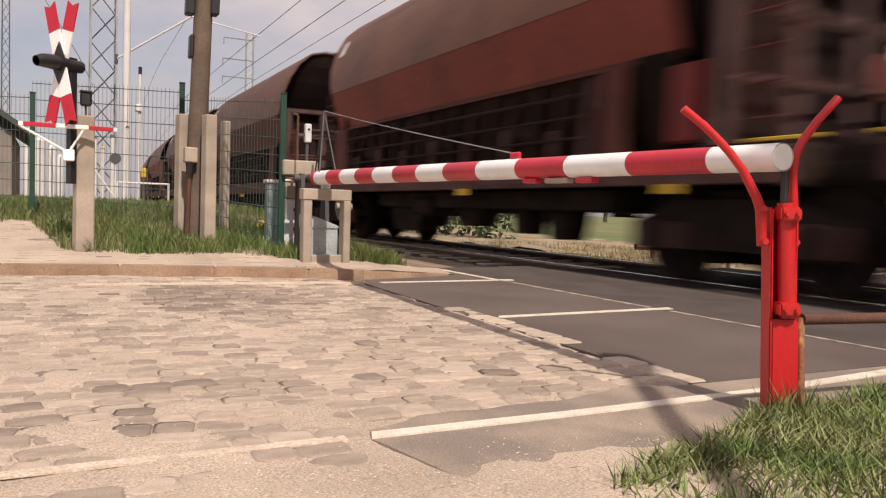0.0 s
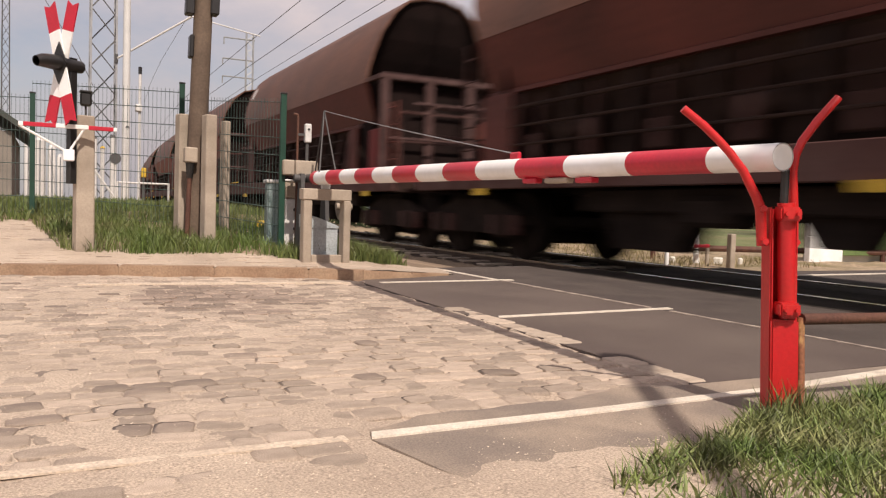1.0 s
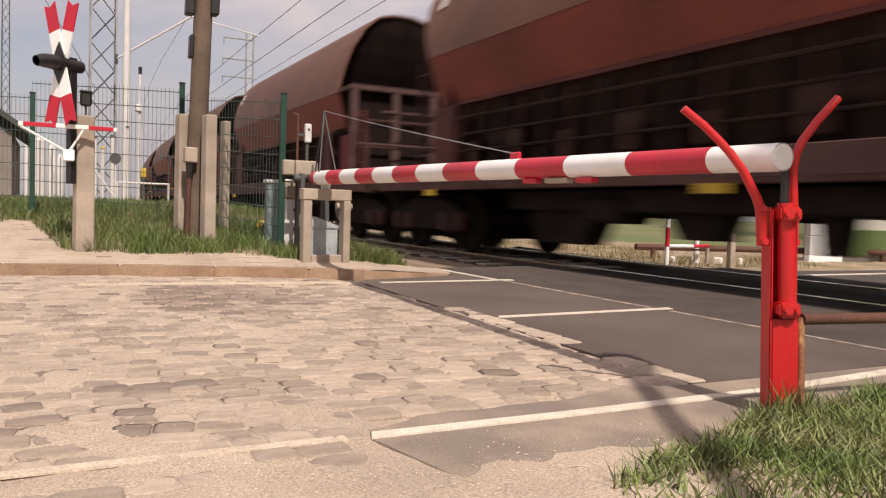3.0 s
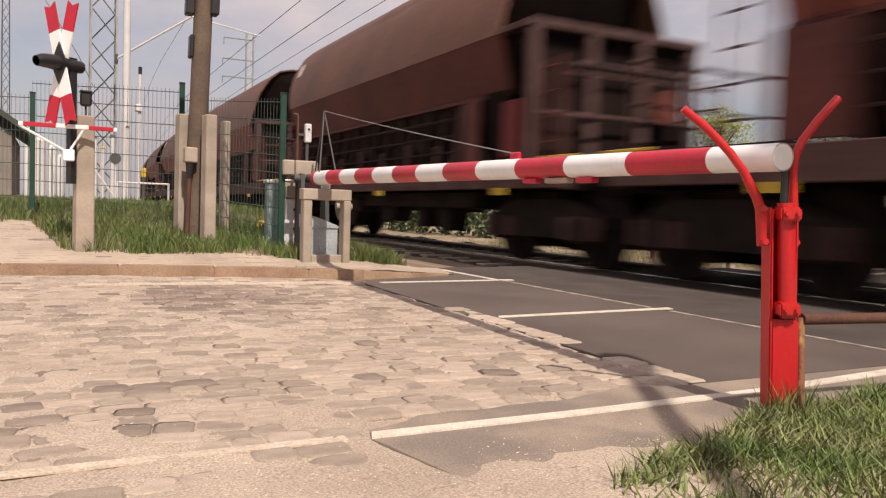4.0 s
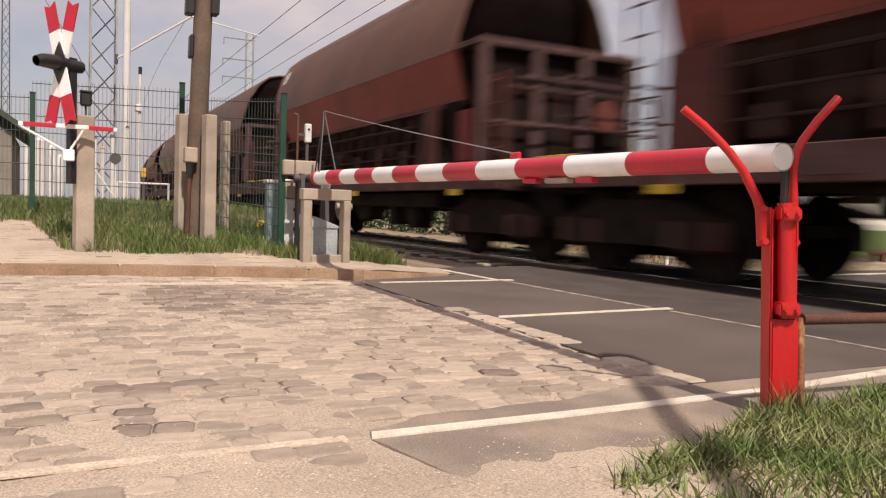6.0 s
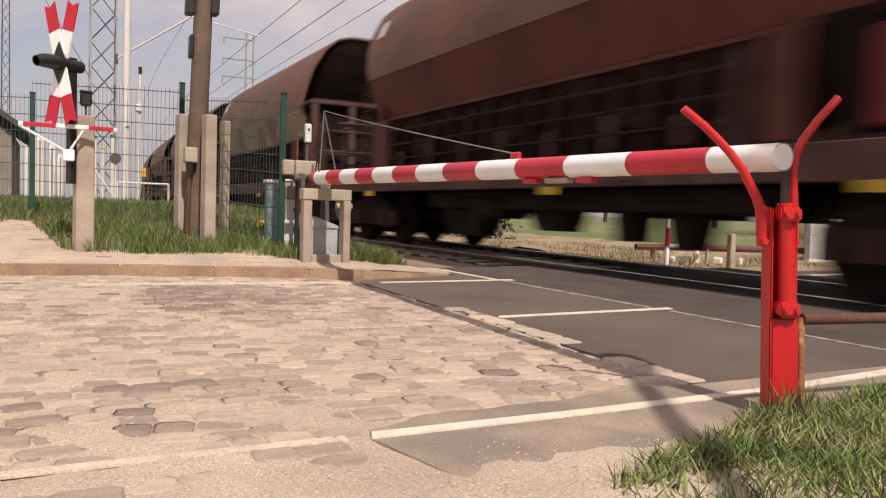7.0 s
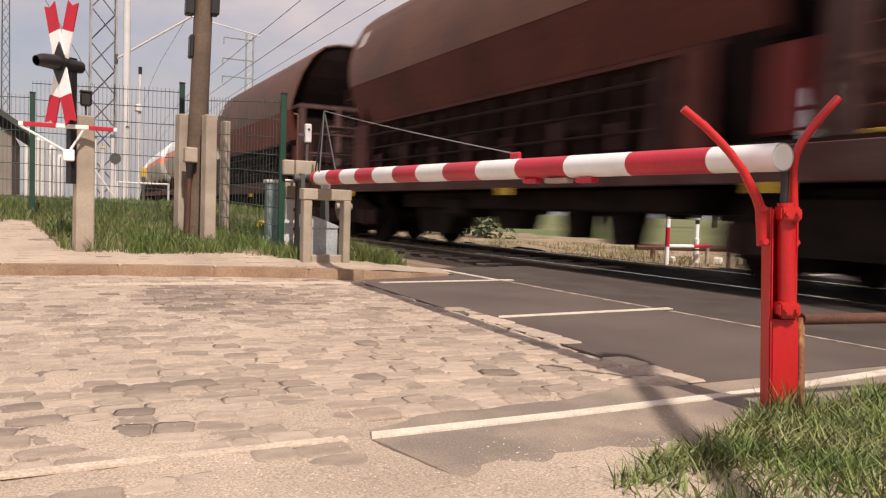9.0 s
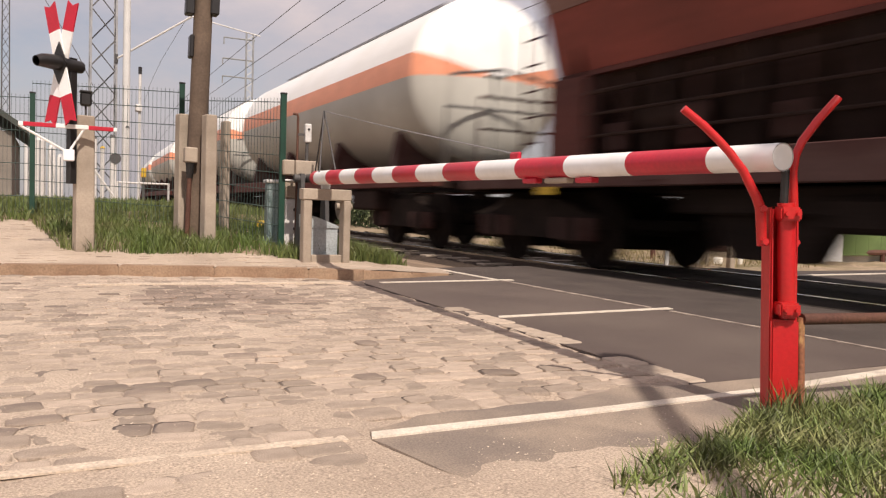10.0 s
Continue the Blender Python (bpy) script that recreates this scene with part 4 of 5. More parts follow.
# ---- beyond the track ----
t = thing("striped_barrier", pose(8.87, 9.5, 0), "red and white striped tube barrier beyond the rails", "barrier")
for nm, p, q, r, m in (("post_band", (0, 0, -0.25), (0, 0, 0.18), 0.035, M_WHITE), ("post_band", (0, 0, 0.18), (0, 0, 0.49), 0.035, M_REDB), ("post_band", (0, 0, 0.49), (0, 0, 0.66), 0.035, M_WHITE), ("post_band", (0, 0, 0.66), (0, 0, 0.82), 0.035, M_BLACK),
                       ("bar_band", (0.03, 0, 0.19), (0.55, 0, 0.19), 0.03, M_WHITE), ("bar_band", (0.55, 0, 0.19), (0.9, 0, 0.2), 0.03, M_REDB), ("bar_band", (-0.02, 0, 0.7), (0.68, 0, 0.7), 0.045, M_BLACK), ("bar_band", (0.03, 0, 0.82), (0.6, 0, 0.82), 0.04, M_WHITE),
                       ("post_band", (0.88, 0, -0.25), (0.88, 0, 0.16), 0.03, M_CONC)):
    bm = B()
    sweep(bm, [p, q], r, 12)
    part(nm, bm, m, t, {M_REDB.name: "red painted band", M_WHITE.name: "white painted band"}.get(m.name, ""), True)
bm = B()
block(bm, (-0.055, -0.05, -0.2), (0.055, 0.05, 0.42), 0.012)
tagged(obj("stub_post", bm, M_CONC), "short weathered brown post beside the sand", "post").matrix_basis = pose(9.75, 9.0, 0)
for x, y, h in ((9.7, 9.7, 0.3), (12.5, 12.5, 0.9)):
    t = thing("white_post", pose(x, y, -0.1), "short white marker post in pale sand", "post", "white marker posts")
    bm = B()
    sweep(bm, [(0, 0, 0), (0, 0, h + 0.1), (0, 0, h + 0.13)], [0.045, 0.045, 0.02], 10)
    part("shaft", bm, M_WHITE, t, "", True)
    bm = B()
    sweep(bm, [(0, 0, h * 0.7), (0, 0, h * 0.8)], 0.047, 10)
    part("collar", bm, M_BLACK, t)
t = thing("pipe_barrier", Matrix.Identity(4), "low rusty pipe barrier beyond the rails", "barrier")
bm = B()
sweep(bm, [(9.95, 11.5, 0.08), (16.5, 9.95, 0.06)], 0.06, 8)
part("barrier_pipe", bm, M_RUST, t)
for x, y in ((10.3, 11.41), (12.8, 10.82), (15.4, 10.21)):
    bm = B()
    sweep(bm, [(x, y, -0.25), (x, y, 0.06)], 0.05, 8)
    part("barrier_post", bm, M_RUST, t)
for k in range(4):
    bm = B()
    w = 0.05 + 0.02 * (k % 3)
    block(bm, (-w, -w * 0.8, -0.06), (w, w * 0.8, 0.07), 0.02)
    s = tagged(obj("edge_stone", bm, M_PLASTER), "whitewashed edge stone on the sand", "stone", "edge stones")
    s.matrix_basis = pose(9.75 + 0.42 * k, 10.3 - 0.12 * k, -0.1, 0, 0, 17 * k)
t = thing("garden_wall", Matrix.Identity(4), "low white rendered wall with a dark coping", "wall")
for nm, lo, hi, m in (("wall_face", (13.6, 10.4, -0.15), (30, 10.7, 0.78), M_PLASTER), ("coping", (13.55, 10.35, 0.782), (30, 10.75, 0.84), M_ROOF), ("upper_wall", (13.6, 10.42, 0.842), (30, 10.68, 1.25), M_PLASTER), ("coping", (13.55, 10.35, 1.252), (30, 10.75, 1.32), M_ROOF), ("pier", (13.18, 10.22, -0.15), (14.16, 10.345, 0.38), M_WHITE), ("pier", (13.2, 10.24, 0.39), (14.14, 10.345, 0.72), M_WHITE)):
    bm = B()
    block(bm, lo, hi, 0.01)
    part(nm, bm, m, t)
for k in range(12):
    bm = B()
    block(bm, (14.2 + k * 0.4, 10.26, 0.0), (14.595 + k * 0.4, 10.34, 0.52), 0.004)
    part("board", bm, M_GREENP, t, "green painted board")


hrng = random.Random(21)
hv, hf = [], []
for _ in range(9000):
    y = hrng.uniform(19, 75)
    p = Vector((10.8 + bend(y) + 1.4 * hrng.random() + 0.3 * math.sin(y), y, -0.2 + (1.15 + 0.35 * rough(0.0, y, 0.6)) * hrng.random() ** 0.7))
    u = Vector((hrng.gauss(0, 1), hrng.gauss(0, 1), hrng.gauss(0, 1))).normalized()
    v, q, n = u.orthogonal().normalized(), hrng.uniform(0.06, 0.15), len(hv)
    hv += [p - u * q, p + v * q * 0.6, p + u * q, p - v * q * 0.6]
    hf.append((n, n + 1, n + 2, n + 3))
me = bpy.data.meshes.new("hedge")
me.from_pydata(hv, [], hf)
me.materials.append(M_HEDGE)
tagged(new("hedge", me), "low dark hedge beyond the tracks", "hedge", kind="stuff")


def tree(x, y, h, spread, seed, label):
    rng = random.Random(seed)
    t = thing("tree", pose(x, y, -0.1), label, "tree", "trees beyond the track")
    bm = B()
    sweep(bm, [(0, 0, 0), (0.1, 0, h * 0.3), (0, 0.1, h * 0.55), (0.1, 0, h * 0.8)], [0.26, 0.2, 0.13, 0.05], 10)
    tips = []
    for k in range(14):
        z = h * rng.uniform(0.25, 0.75)
        a, r = rng.uniform(0, 6.28), spread * rng.uniform(0.5, 1.0) * (1.15 - z / h)
        tip = Vector((math.cos(a) * r, math.sin(a) * r, z + h * rng.uniform(0.08, 0.22)))
        sweep(bm, [(0, 0, z), tip * 0.5 + Vector((0, 0, z * 0.5)), tip], [0.08, 0.05, 0.02], 6)
        tips.append(tip)
    part("trunk", bm, M_BARK, t)
    verts, faces = [], []
    for tip in tips + [Vector((0, 0, h * 0.85)), Vector((0, 0, h * 0.65))]:
        rr = spread * rng.uniform(0.28, 0.5)
        for _ in range(400):
            d = Vector((rng.gauss(0, 1), rng.gauss(0, 1), rng.gauss(0, 0.8)))
            p = tip + d.normalized() * rr * rng.random() ** 0.5
            s = rng.uniform(0.07, 0.16)
            u = Vector((rng.gauss(0, 1), rng.gauss(0, 1), rng.gauss(0, 1))).normalized()
            v = u.orthogonal().normalized()
            n = len(verts)
            verts += [p - u * s, p + v * s * 0.6, p + u * s, p - v * s * 0.6]
            faces.append((n, n + 1, n + 2, n + 3))
    me = bpy.data.meshes.new("crown")
    me.from_pydata(verts, [], faces)
    me.materials.append(M_LEAF)
    c = new("crown", me)
    c.parent = t
    c["kind"] = "stuff"


for x, y, h, s, k in ((41, 27, 15, 5.0, 1), (37, 20, 11, 3.8, 2), (48.5, 34, 13, 4.4, 3), (34, 14, 10, 3.5, 4), (52, 50, 11, 4, 5), (60, 75, 12, 4.5, 6), (44, 17, 12, 4, 7)):
    tree(x, y, h, s, k, "spring tree with thin yellow-green leaves")
t = thing("lamp_post", pose(27.8, 19.8, -0.1), "slender pale pole beside the trees", "pole")
bm = B()
sweep(bm, [(0, 0, 0), (0, 0, 9)], [0.06, 0.04], 8)
part("shaft", bm, M_PALE, t)
bm = B()
sweep(bm, [(-0.6, 0, 7.0), (0.6, 0, 7.0)], 0.03, 6)
part("crossbar", bm, M_STEELD, t)


# ---- train ----
def wheelset(parent, y, tread=0.47):
    bm = B()
    sweep(bm, [(-0.95, 0, 0), (0.95, 0, 0)], 0.075, 12)
    for s in (-1, 1):
        sweep(bm, [(s * 0.685, 0, 0), (s * 0.72, 0, 0), (s * 0.721, 0, 0), (s * 0.82, 0, 0)], [0.495, 0.495, tread, tread - 0.005], 28)
        for k in range(2):
            a = k * math.pi
            block(bm, (s * 0.76 - 0.075, math.cos(a) * 0.3 - 0.05, math.sin(a) * 0.3 - 0.05), (s * 0.76 + 0.075, math.cos(a) * 0.3 + 0.05, math.sin(a) * 0.3 + 0.05))
    w = part("wheelset", bm, M_GRIME_SHADE, parent, "two steel wheels on an axle", True)
    w.matrix_basis = pose(0, y, tread)
    return w


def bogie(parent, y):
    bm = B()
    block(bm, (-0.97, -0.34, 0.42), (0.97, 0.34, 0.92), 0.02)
    b = part("bogie", bm, M_GRIME_SHADE, parent, "grimy two-axle bogie, darkened for shade")
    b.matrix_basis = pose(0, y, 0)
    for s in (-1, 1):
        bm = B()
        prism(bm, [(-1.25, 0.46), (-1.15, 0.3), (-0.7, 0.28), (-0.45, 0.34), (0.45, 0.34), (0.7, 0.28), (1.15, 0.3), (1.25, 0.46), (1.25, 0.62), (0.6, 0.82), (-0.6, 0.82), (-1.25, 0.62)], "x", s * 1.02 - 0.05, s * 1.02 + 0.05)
        part("side_frame", bm, M_GRIME_SHADE, b)
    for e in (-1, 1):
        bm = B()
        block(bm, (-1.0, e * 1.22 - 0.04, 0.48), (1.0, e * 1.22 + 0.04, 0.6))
        part("end_beam", bm, M_GRIME_SHADE, b)
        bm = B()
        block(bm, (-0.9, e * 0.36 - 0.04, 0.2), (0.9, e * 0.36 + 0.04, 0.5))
        part("brake_beam", bm, M_GRIME_SHADE, b)
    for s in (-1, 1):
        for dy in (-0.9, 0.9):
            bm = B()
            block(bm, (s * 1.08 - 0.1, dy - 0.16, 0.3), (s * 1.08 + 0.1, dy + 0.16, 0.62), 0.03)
            part("axle_box", bm, M_OXIDE_SHADE, b)
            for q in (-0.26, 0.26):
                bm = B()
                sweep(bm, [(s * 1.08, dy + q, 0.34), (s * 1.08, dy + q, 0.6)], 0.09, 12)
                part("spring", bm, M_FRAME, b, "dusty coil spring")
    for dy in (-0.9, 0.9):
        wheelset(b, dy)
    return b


def under_frame(t, y0, y1, z0, z1, material):
    for s in (-1, 1):
        bm = B()
        block(bm, (s * 1.36 - 0.06, y0, z0), (s * 1.36 + 0.06, y1, z1), 0.01)
        part("sole_bar", bm, material, t)
    for y in (y0, y1):
        d = -1 if y == y0 else 1
        bm = B()
        block(bm, (-1.35, min(y, y - d * 0.18), z0 - 0.02), (1.35, max(y, y - d * 0.18), z1 + 0.02), 0.01)
        part("headstock", bm, M_OXIDE_SHADE, t)
        for s in (-1, 1):
            bm = B()
            sweep(bm, [(s * 0.875, y, 1.04), (s * 0.875, y + d * 0.42, 1.04), (s * 0.875, y + d * 0.421, 1.04), (s * 0.875, y + d * 0.5, 1.04)], [0.1, 0.1, 0.22, 0.22], 18)
            part("buffer", bm, M_GRIME_SHADE, t, "", True)
        bm = B()
        sweep(bm, [(0, y, 1.0), (0, y + d * 0.5, 0.98)], 0.05, 8)
        part("coupling", bm, M_GRIME_SHADE, t)
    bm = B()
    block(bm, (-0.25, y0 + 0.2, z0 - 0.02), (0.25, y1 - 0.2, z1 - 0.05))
    part("centre_sill", bm, M_GRIME_SHADE, t)


SIDE = [(1.42, 2.96), (1.385, 3.22), (1.29, 3.54), (1.14, 3.92), (0.87, 4.33), (0.55, 4.6), (0.2, 4.68)]
RIM, HOP = -0.65, 9.2


def hopper_wagon():
    t = thing("hopper_wagon", pose(TRACK_X, 30, 0.008), "brown four-axle hopper wagon rolling on the rails", "wagon", "hopper wagons of the train")
    L = HOP
    # curved hood: outer and inner sheet, its rear rim leaning outwards
    outer = [(-x, z) for x, z in SIDE] + [(x, z) for x, z in reversed(SIDE)]
    inner = [(x * 0.975, z - 0.035 if z > 3 else z) for x, z in outer]
    bm = B()
    ys = [RIM, RIM + 0.08, 2.0, 4.5, 7.0, L - 0.08, L]

    def shift(y, z):
        return y + (0.42 * (min(z, 3.54) - 2.96) / 0.58 + 0.4 * max(0.0, z - 3.54) if y > L - 0.2 else 0.0)
    for ring in (outer, inner):
        rows = [[bm.verts.new((x, shift(y, z), z)) for x, z in ring] for y in ys]
        for a, b in zip(rows, rows[1:]):
            for k in range(len(ring) - 1):
                bm.faces.new((a[k], a[k + 1], b[k + 1], b[k]))
        if ring is outer:
            oo = rows
    for a, b in ((oo[0], rows[0]), (oo[-1], rows[-1])):
        for k in range(len(outer) - 1):
            bm.faces.new((a[k], a[k + 1], b[k + 1], b[k]))
    for k in (0, -1):
        for a, b, c, d in zip(oo, oo[1:], rows[1:], rows):
            bm.faces.new((a[k], b[k], c[k], d[k]))
    hood = part("hood", bm, M_OXIDE, t, "smooth brown curved upper body", True)
    # welded seams round the hood
    for y in (2.0, 4.5, 7.0):
        bm = B()
        rows = [[bm.verts.new((x * 1.003, y + q, z + 0.006)) for x, z in outer] for q in (-0.02, 0.02)]
        for k in range(len(outer) - 1):
            bm.faces.new((rows[0][k], rows[0][k + 1], rows[1][k + 1], rows[1][k]))
        part("seam", bm, M_OXIDE, hood, "", True)
    # end plates, sloping in beneath the hood, with its shade painted near black
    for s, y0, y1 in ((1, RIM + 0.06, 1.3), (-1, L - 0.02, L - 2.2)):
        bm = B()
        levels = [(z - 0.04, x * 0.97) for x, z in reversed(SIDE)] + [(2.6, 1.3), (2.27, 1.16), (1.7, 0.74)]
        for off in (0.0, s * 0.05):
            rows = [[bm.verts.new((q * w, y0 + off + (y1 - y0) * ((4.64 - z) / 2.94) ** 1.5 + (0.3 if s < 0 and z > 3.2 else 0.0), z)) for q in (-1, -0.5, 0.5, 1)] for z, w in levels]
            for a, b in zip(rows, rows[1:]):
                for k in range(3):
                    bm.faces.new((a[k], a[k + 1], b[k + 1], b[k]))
        part("end_plate", bm, M_END_SHADE, t, "sloping end of the hopper, its shade painted near black")
    # side sheets sloping in beneath the hood
    for s in (-1, 1):
        bm = B()
        prism(bm, [(s * 1.412, 2.965), (s * 1.2, 2.265), (s * 1.15, 2.265), (s * 1.36, 2.965)], "y", RIM + 0.02, L)
        part("side_panel", bm, M_PANEL, t, "red-brown lower side sheet")
        bm = B()
        prism(bm, [(s * 1.2, 2.264), (s * 1.235, 2.25), (s * 1.235, 2.2), (s * 1.14, 2.2), (s * 1.14, 2.264)], "y", RIM + 0.02, L)
        part("lower_lip", bm, M_OXIDE2, t)
        # slope sheets and inner ribs carry the overhang's shade in their colour
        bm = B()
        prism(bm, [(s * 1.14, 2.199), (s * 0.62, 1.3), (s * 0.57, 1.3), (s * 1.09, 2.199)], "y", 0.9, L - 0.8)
        part("slope_sheet", bm, M_OXIDE_SHADE, t)
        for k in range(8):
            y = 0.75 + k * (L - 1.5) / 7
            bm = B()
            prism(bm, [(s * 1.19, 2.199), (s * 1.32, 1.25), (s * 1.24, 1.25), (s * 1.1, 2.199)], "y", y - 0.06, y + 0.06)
            part("side_rib", bm, M_FRAME if k in (0, 7) else M_OXIDE_SHADE, t)
        for k in range(7):
            y = 1.35 + k * (L - 2.6) / 6
            bm = B()
            block(bm, (s * 1.26 - 0.05, y - 0.07, 1.32), (s * 1.26 + 0.05, y + 0.07, 1.62 + 0.1 * (k % 2)), 0.015)
            sweep(bm, [(s * 1.24, y, 1.6), (s * 1.12, y + 0.1, 2.15)], 0.03, 6)
            part("flap_lever", bm, M_FRAME, t, "dusty flap lever")
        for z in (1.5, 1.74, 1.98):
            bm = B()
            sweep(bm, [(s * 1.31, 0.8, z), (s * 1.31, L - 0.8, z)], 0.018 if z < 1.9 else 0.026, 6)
            part("control_rod", bm, M_OXIDE_SHADE, t)
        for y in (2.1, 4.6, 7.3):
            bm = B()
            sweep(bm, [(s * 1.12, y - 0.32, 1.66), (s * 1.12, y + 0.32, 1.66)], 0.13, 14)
            part("air_cylinder", bm, M_OXIDE_SHADE, t, "grimy air cylinder, darkened for shade", True)
        for y0, y1, m in ((L - 0.75, L - 0.02, M_OXIDE2), (0.0, 0.42, M_OXIDE2)):
            bm = B()
            block(bm, (s * 1.3 - 0.02, y0, 1.29), (s * 1.3 + 0.02, y1, 2.19), 0.006)
            part("corner_panel", bm, m, t, "red-brown corner sheet")
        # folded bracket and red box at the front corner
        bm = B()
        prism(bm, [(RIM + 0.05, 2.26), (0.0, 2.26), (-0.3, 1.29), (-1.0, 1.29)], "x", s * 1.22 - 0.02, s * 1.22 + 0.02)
        part("gusset", bm, M_END_SHADE, t)
        bm = B()
        block(bm, (s * 1.26 - 0.05, -1.02, 1.34), (s * 1.26 + 0.05, -0.6, 2.1), 0.03)
        part("brake_box", bm, M_WORNRED, t, "faded red brake control box")
    under_frame(t, -2.05, L + 1.93, 0.94, 1.25, M_FRAME)
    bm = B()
    # walls and deck fill the wagon ends with painted shade
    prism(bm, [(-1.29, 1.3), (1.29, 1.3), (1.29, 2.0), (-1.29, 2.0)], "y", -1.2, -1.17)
    part("bulkhead", bm, M_END_SHADE, t, "wall behind the end posts, painted black for shade")
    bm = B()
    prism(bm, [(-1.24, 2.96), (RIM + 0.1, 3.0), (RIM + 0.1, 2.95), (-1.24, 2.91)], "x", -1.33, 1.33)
    part("end_deck", bm, M_END_SHADE, t, "sheet over the end frame, painted black for shade")
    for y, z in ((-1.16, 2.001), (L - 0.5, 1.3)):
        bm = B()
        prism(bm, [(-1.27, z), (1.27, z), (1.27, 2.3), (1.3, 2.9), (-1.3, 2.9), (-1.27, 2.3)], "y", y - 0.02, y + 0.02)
        part("end_wall", bm, M_END_SHADE, t, "end wall of the hopper, painted black for shade")
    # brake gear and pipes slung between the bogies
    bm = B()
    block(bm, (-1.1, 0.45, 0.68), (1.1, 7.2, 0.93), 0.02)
    part("brake_gear", bm, M_GRIME_SHADE, t, "grimy brake gear, darkened for the shade under the floor")
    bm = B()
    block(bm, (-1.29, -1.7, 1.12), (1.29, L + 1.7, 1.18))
    part("floor_plate", bm, M_GRIME_SHADE, t)
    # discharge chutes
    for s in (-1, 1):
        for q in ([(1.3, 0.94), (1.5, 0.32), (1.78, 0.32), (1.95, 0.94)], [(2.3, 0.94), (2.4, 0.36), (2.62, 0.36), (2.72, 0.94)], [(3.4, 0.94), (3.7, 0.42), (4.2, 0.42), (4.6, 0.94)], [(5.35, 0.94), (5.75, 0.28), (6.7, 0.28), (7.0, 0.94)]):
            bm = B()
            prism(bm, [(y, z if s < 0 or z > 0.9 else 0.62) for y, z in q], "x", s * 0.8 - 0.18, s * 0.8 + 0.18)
            part("discharge_chute", bm, M_GRIME_SHADE, t, "dark discharge chute near the rails")
    # end platforms, frames and ladders
    for y0, y1, yf, d in ((-2.04, 0.4, -1.3, -1), (L - 0.4, L + 1.9, L + 1.15, 1)):
        bm = B()
        block(bm, (-1.35, y0, 1.252), (1.35, y1, 1.29))
        part("platform", bm, M_OXIDE_SHADE, t)
        yr, zr = (y0 + 0.1, 2.3) if d < 0 else (yf + 0.6, 2.25)
        bm = B()
        sweep(bm, [(-1.25, yr, 1.28), (-1.25, yr, zr), (1.25, yr, zr), (1.25, yr, 1.28)], 0.022, 8)
        sweep(bm, [(-1.25, yr, 1.8), (1.25, yr, 1.8)], 0.016, 8)
        part("handrail", bm, M_FRAME, t)
        bm = B()
        block(bm, (-1.375, yr - 0.35, 1.292), (-1.31, yr + 0.3, 1.325), 0.006)
        part("step_edge", bm, M_YELLOW, t, "yellow edge of the end platform")
        if d > 0:
            for s in (-1, 1):
                bm = B()
                for q in (0.0, 0.34):
                    sweep(bm, [(s * 1.3, L + 0.2 + q, 1.28), (s * 1.3, L + 0.2 + q, 3.0)], 0.02, 6)
                for k in range(5):
                    sweep(bm, [(s * 1.3, L + 0.2, 1.5 + k * 0.32), (s * 1.3, L + 0.54, 1.5 + k * 0.32)], 0.014, 6)
                part("ladder", bm, M_FRAME, t, "dusty pale ladder")
            continue
        for x in (-1.3, -0.42, 0.42, 1.3):
            bm = B()
            block(bm, (x - 0.075, yf - 0.05, 1.29), (x + 0.075, yf + 0.05, 2.95), 0.008)
            part("end_post", bm, M_POST, t, "dusty pale post carrying the hopper end")
        bm = B()
        block(bm, (-1.4, yf - 0.06, 2.952), (1.4, yf + 0.06, 3.05), 0.008)
        part("end_beam", bm, M_POST, t, "dusty pale beam under the hopper end")
        for z, a, b in ((2.55, -0.75, 1.25), (1.9, -1.25, 1.25)):
            bm = B()
            sweep(bm, [(a, yf - 0.09, z), (b, yf - 0.09, z)], 0.024, 8)
            part("cross_rail", bm, M_POST, t)
        for s in (-1, 1):
            bm = B()
            block(bm, (s * 1.37 - 0.03, yf + 0.062, 2.96), (s * 1.37 + 0.03, RIM + 0.1, 3.04), 0.006)
            part("end_bracket", bm, M_FRAME, t)
            bm = B()
            for q in (0, 0.36):
                sweep(bm, [(s * 1.3, yf - 0.62 + q, 1.28), (s * 1.3, yf - 0.62 + q, 2.5)], 0.022, 6)
            for k in range(4):
                sweep(bm, [(s * 1.3, yf - 0.62, 1.5 + k * 0.3), (s * 1.3, yf - 0.26, 1.5 + k * 0.3)], 0.012, 6)
            part("ladder", bm, M_OXIDE2, t, "red-brown ladder")
        bm = B()
        sweep(bm, [(0.75, yf - 0.12, 2.1), (0.75, yf - 0.16, 2.1)], 0.24, 20)
        part("brake_wheel", bm, M_OXIDE2, t, "round brake handwheel", True)
    for s in (-1, 1):
        for y in (-0.9, 3.2, 8.9):
            bm = B()
            block(bm, (s * 1.43 - 0.012, y, 0.86), (s * 1.43 + 0.012, y + 0.26, 0.95))
            part("lever", bm, M_YELLOW, t, "yellow lever")
        for y in (1.6, 2.4, 7.0):
            bm = B()
            block(bm, (s * 1.424 - 0.004, y, 1.0), (s * 1.424 + 0.006, y + 0.5, 1.2))
            part("notice_plate", bm, M_POST, t, "small lettered notice plate")
        # highlight near the rear rim, modelled as a small pale plate
        bm = B()
        prism(bm, [(s * 1.235, 3.74), (s * 1.1, 4.04), (s * 1.11, 4.05), (s * 1.245, 3.75)], "y", L - 0.12, L + 0.03)
        part("corner_plate", bm, M_PALE, t, "pale plate standing in for a glint on the hood")
    bm = B()
    sweep(bm, [(-1.05, 2.0, 0.75), (-1.05, 7.0, 0.75)], 0.03, 6)
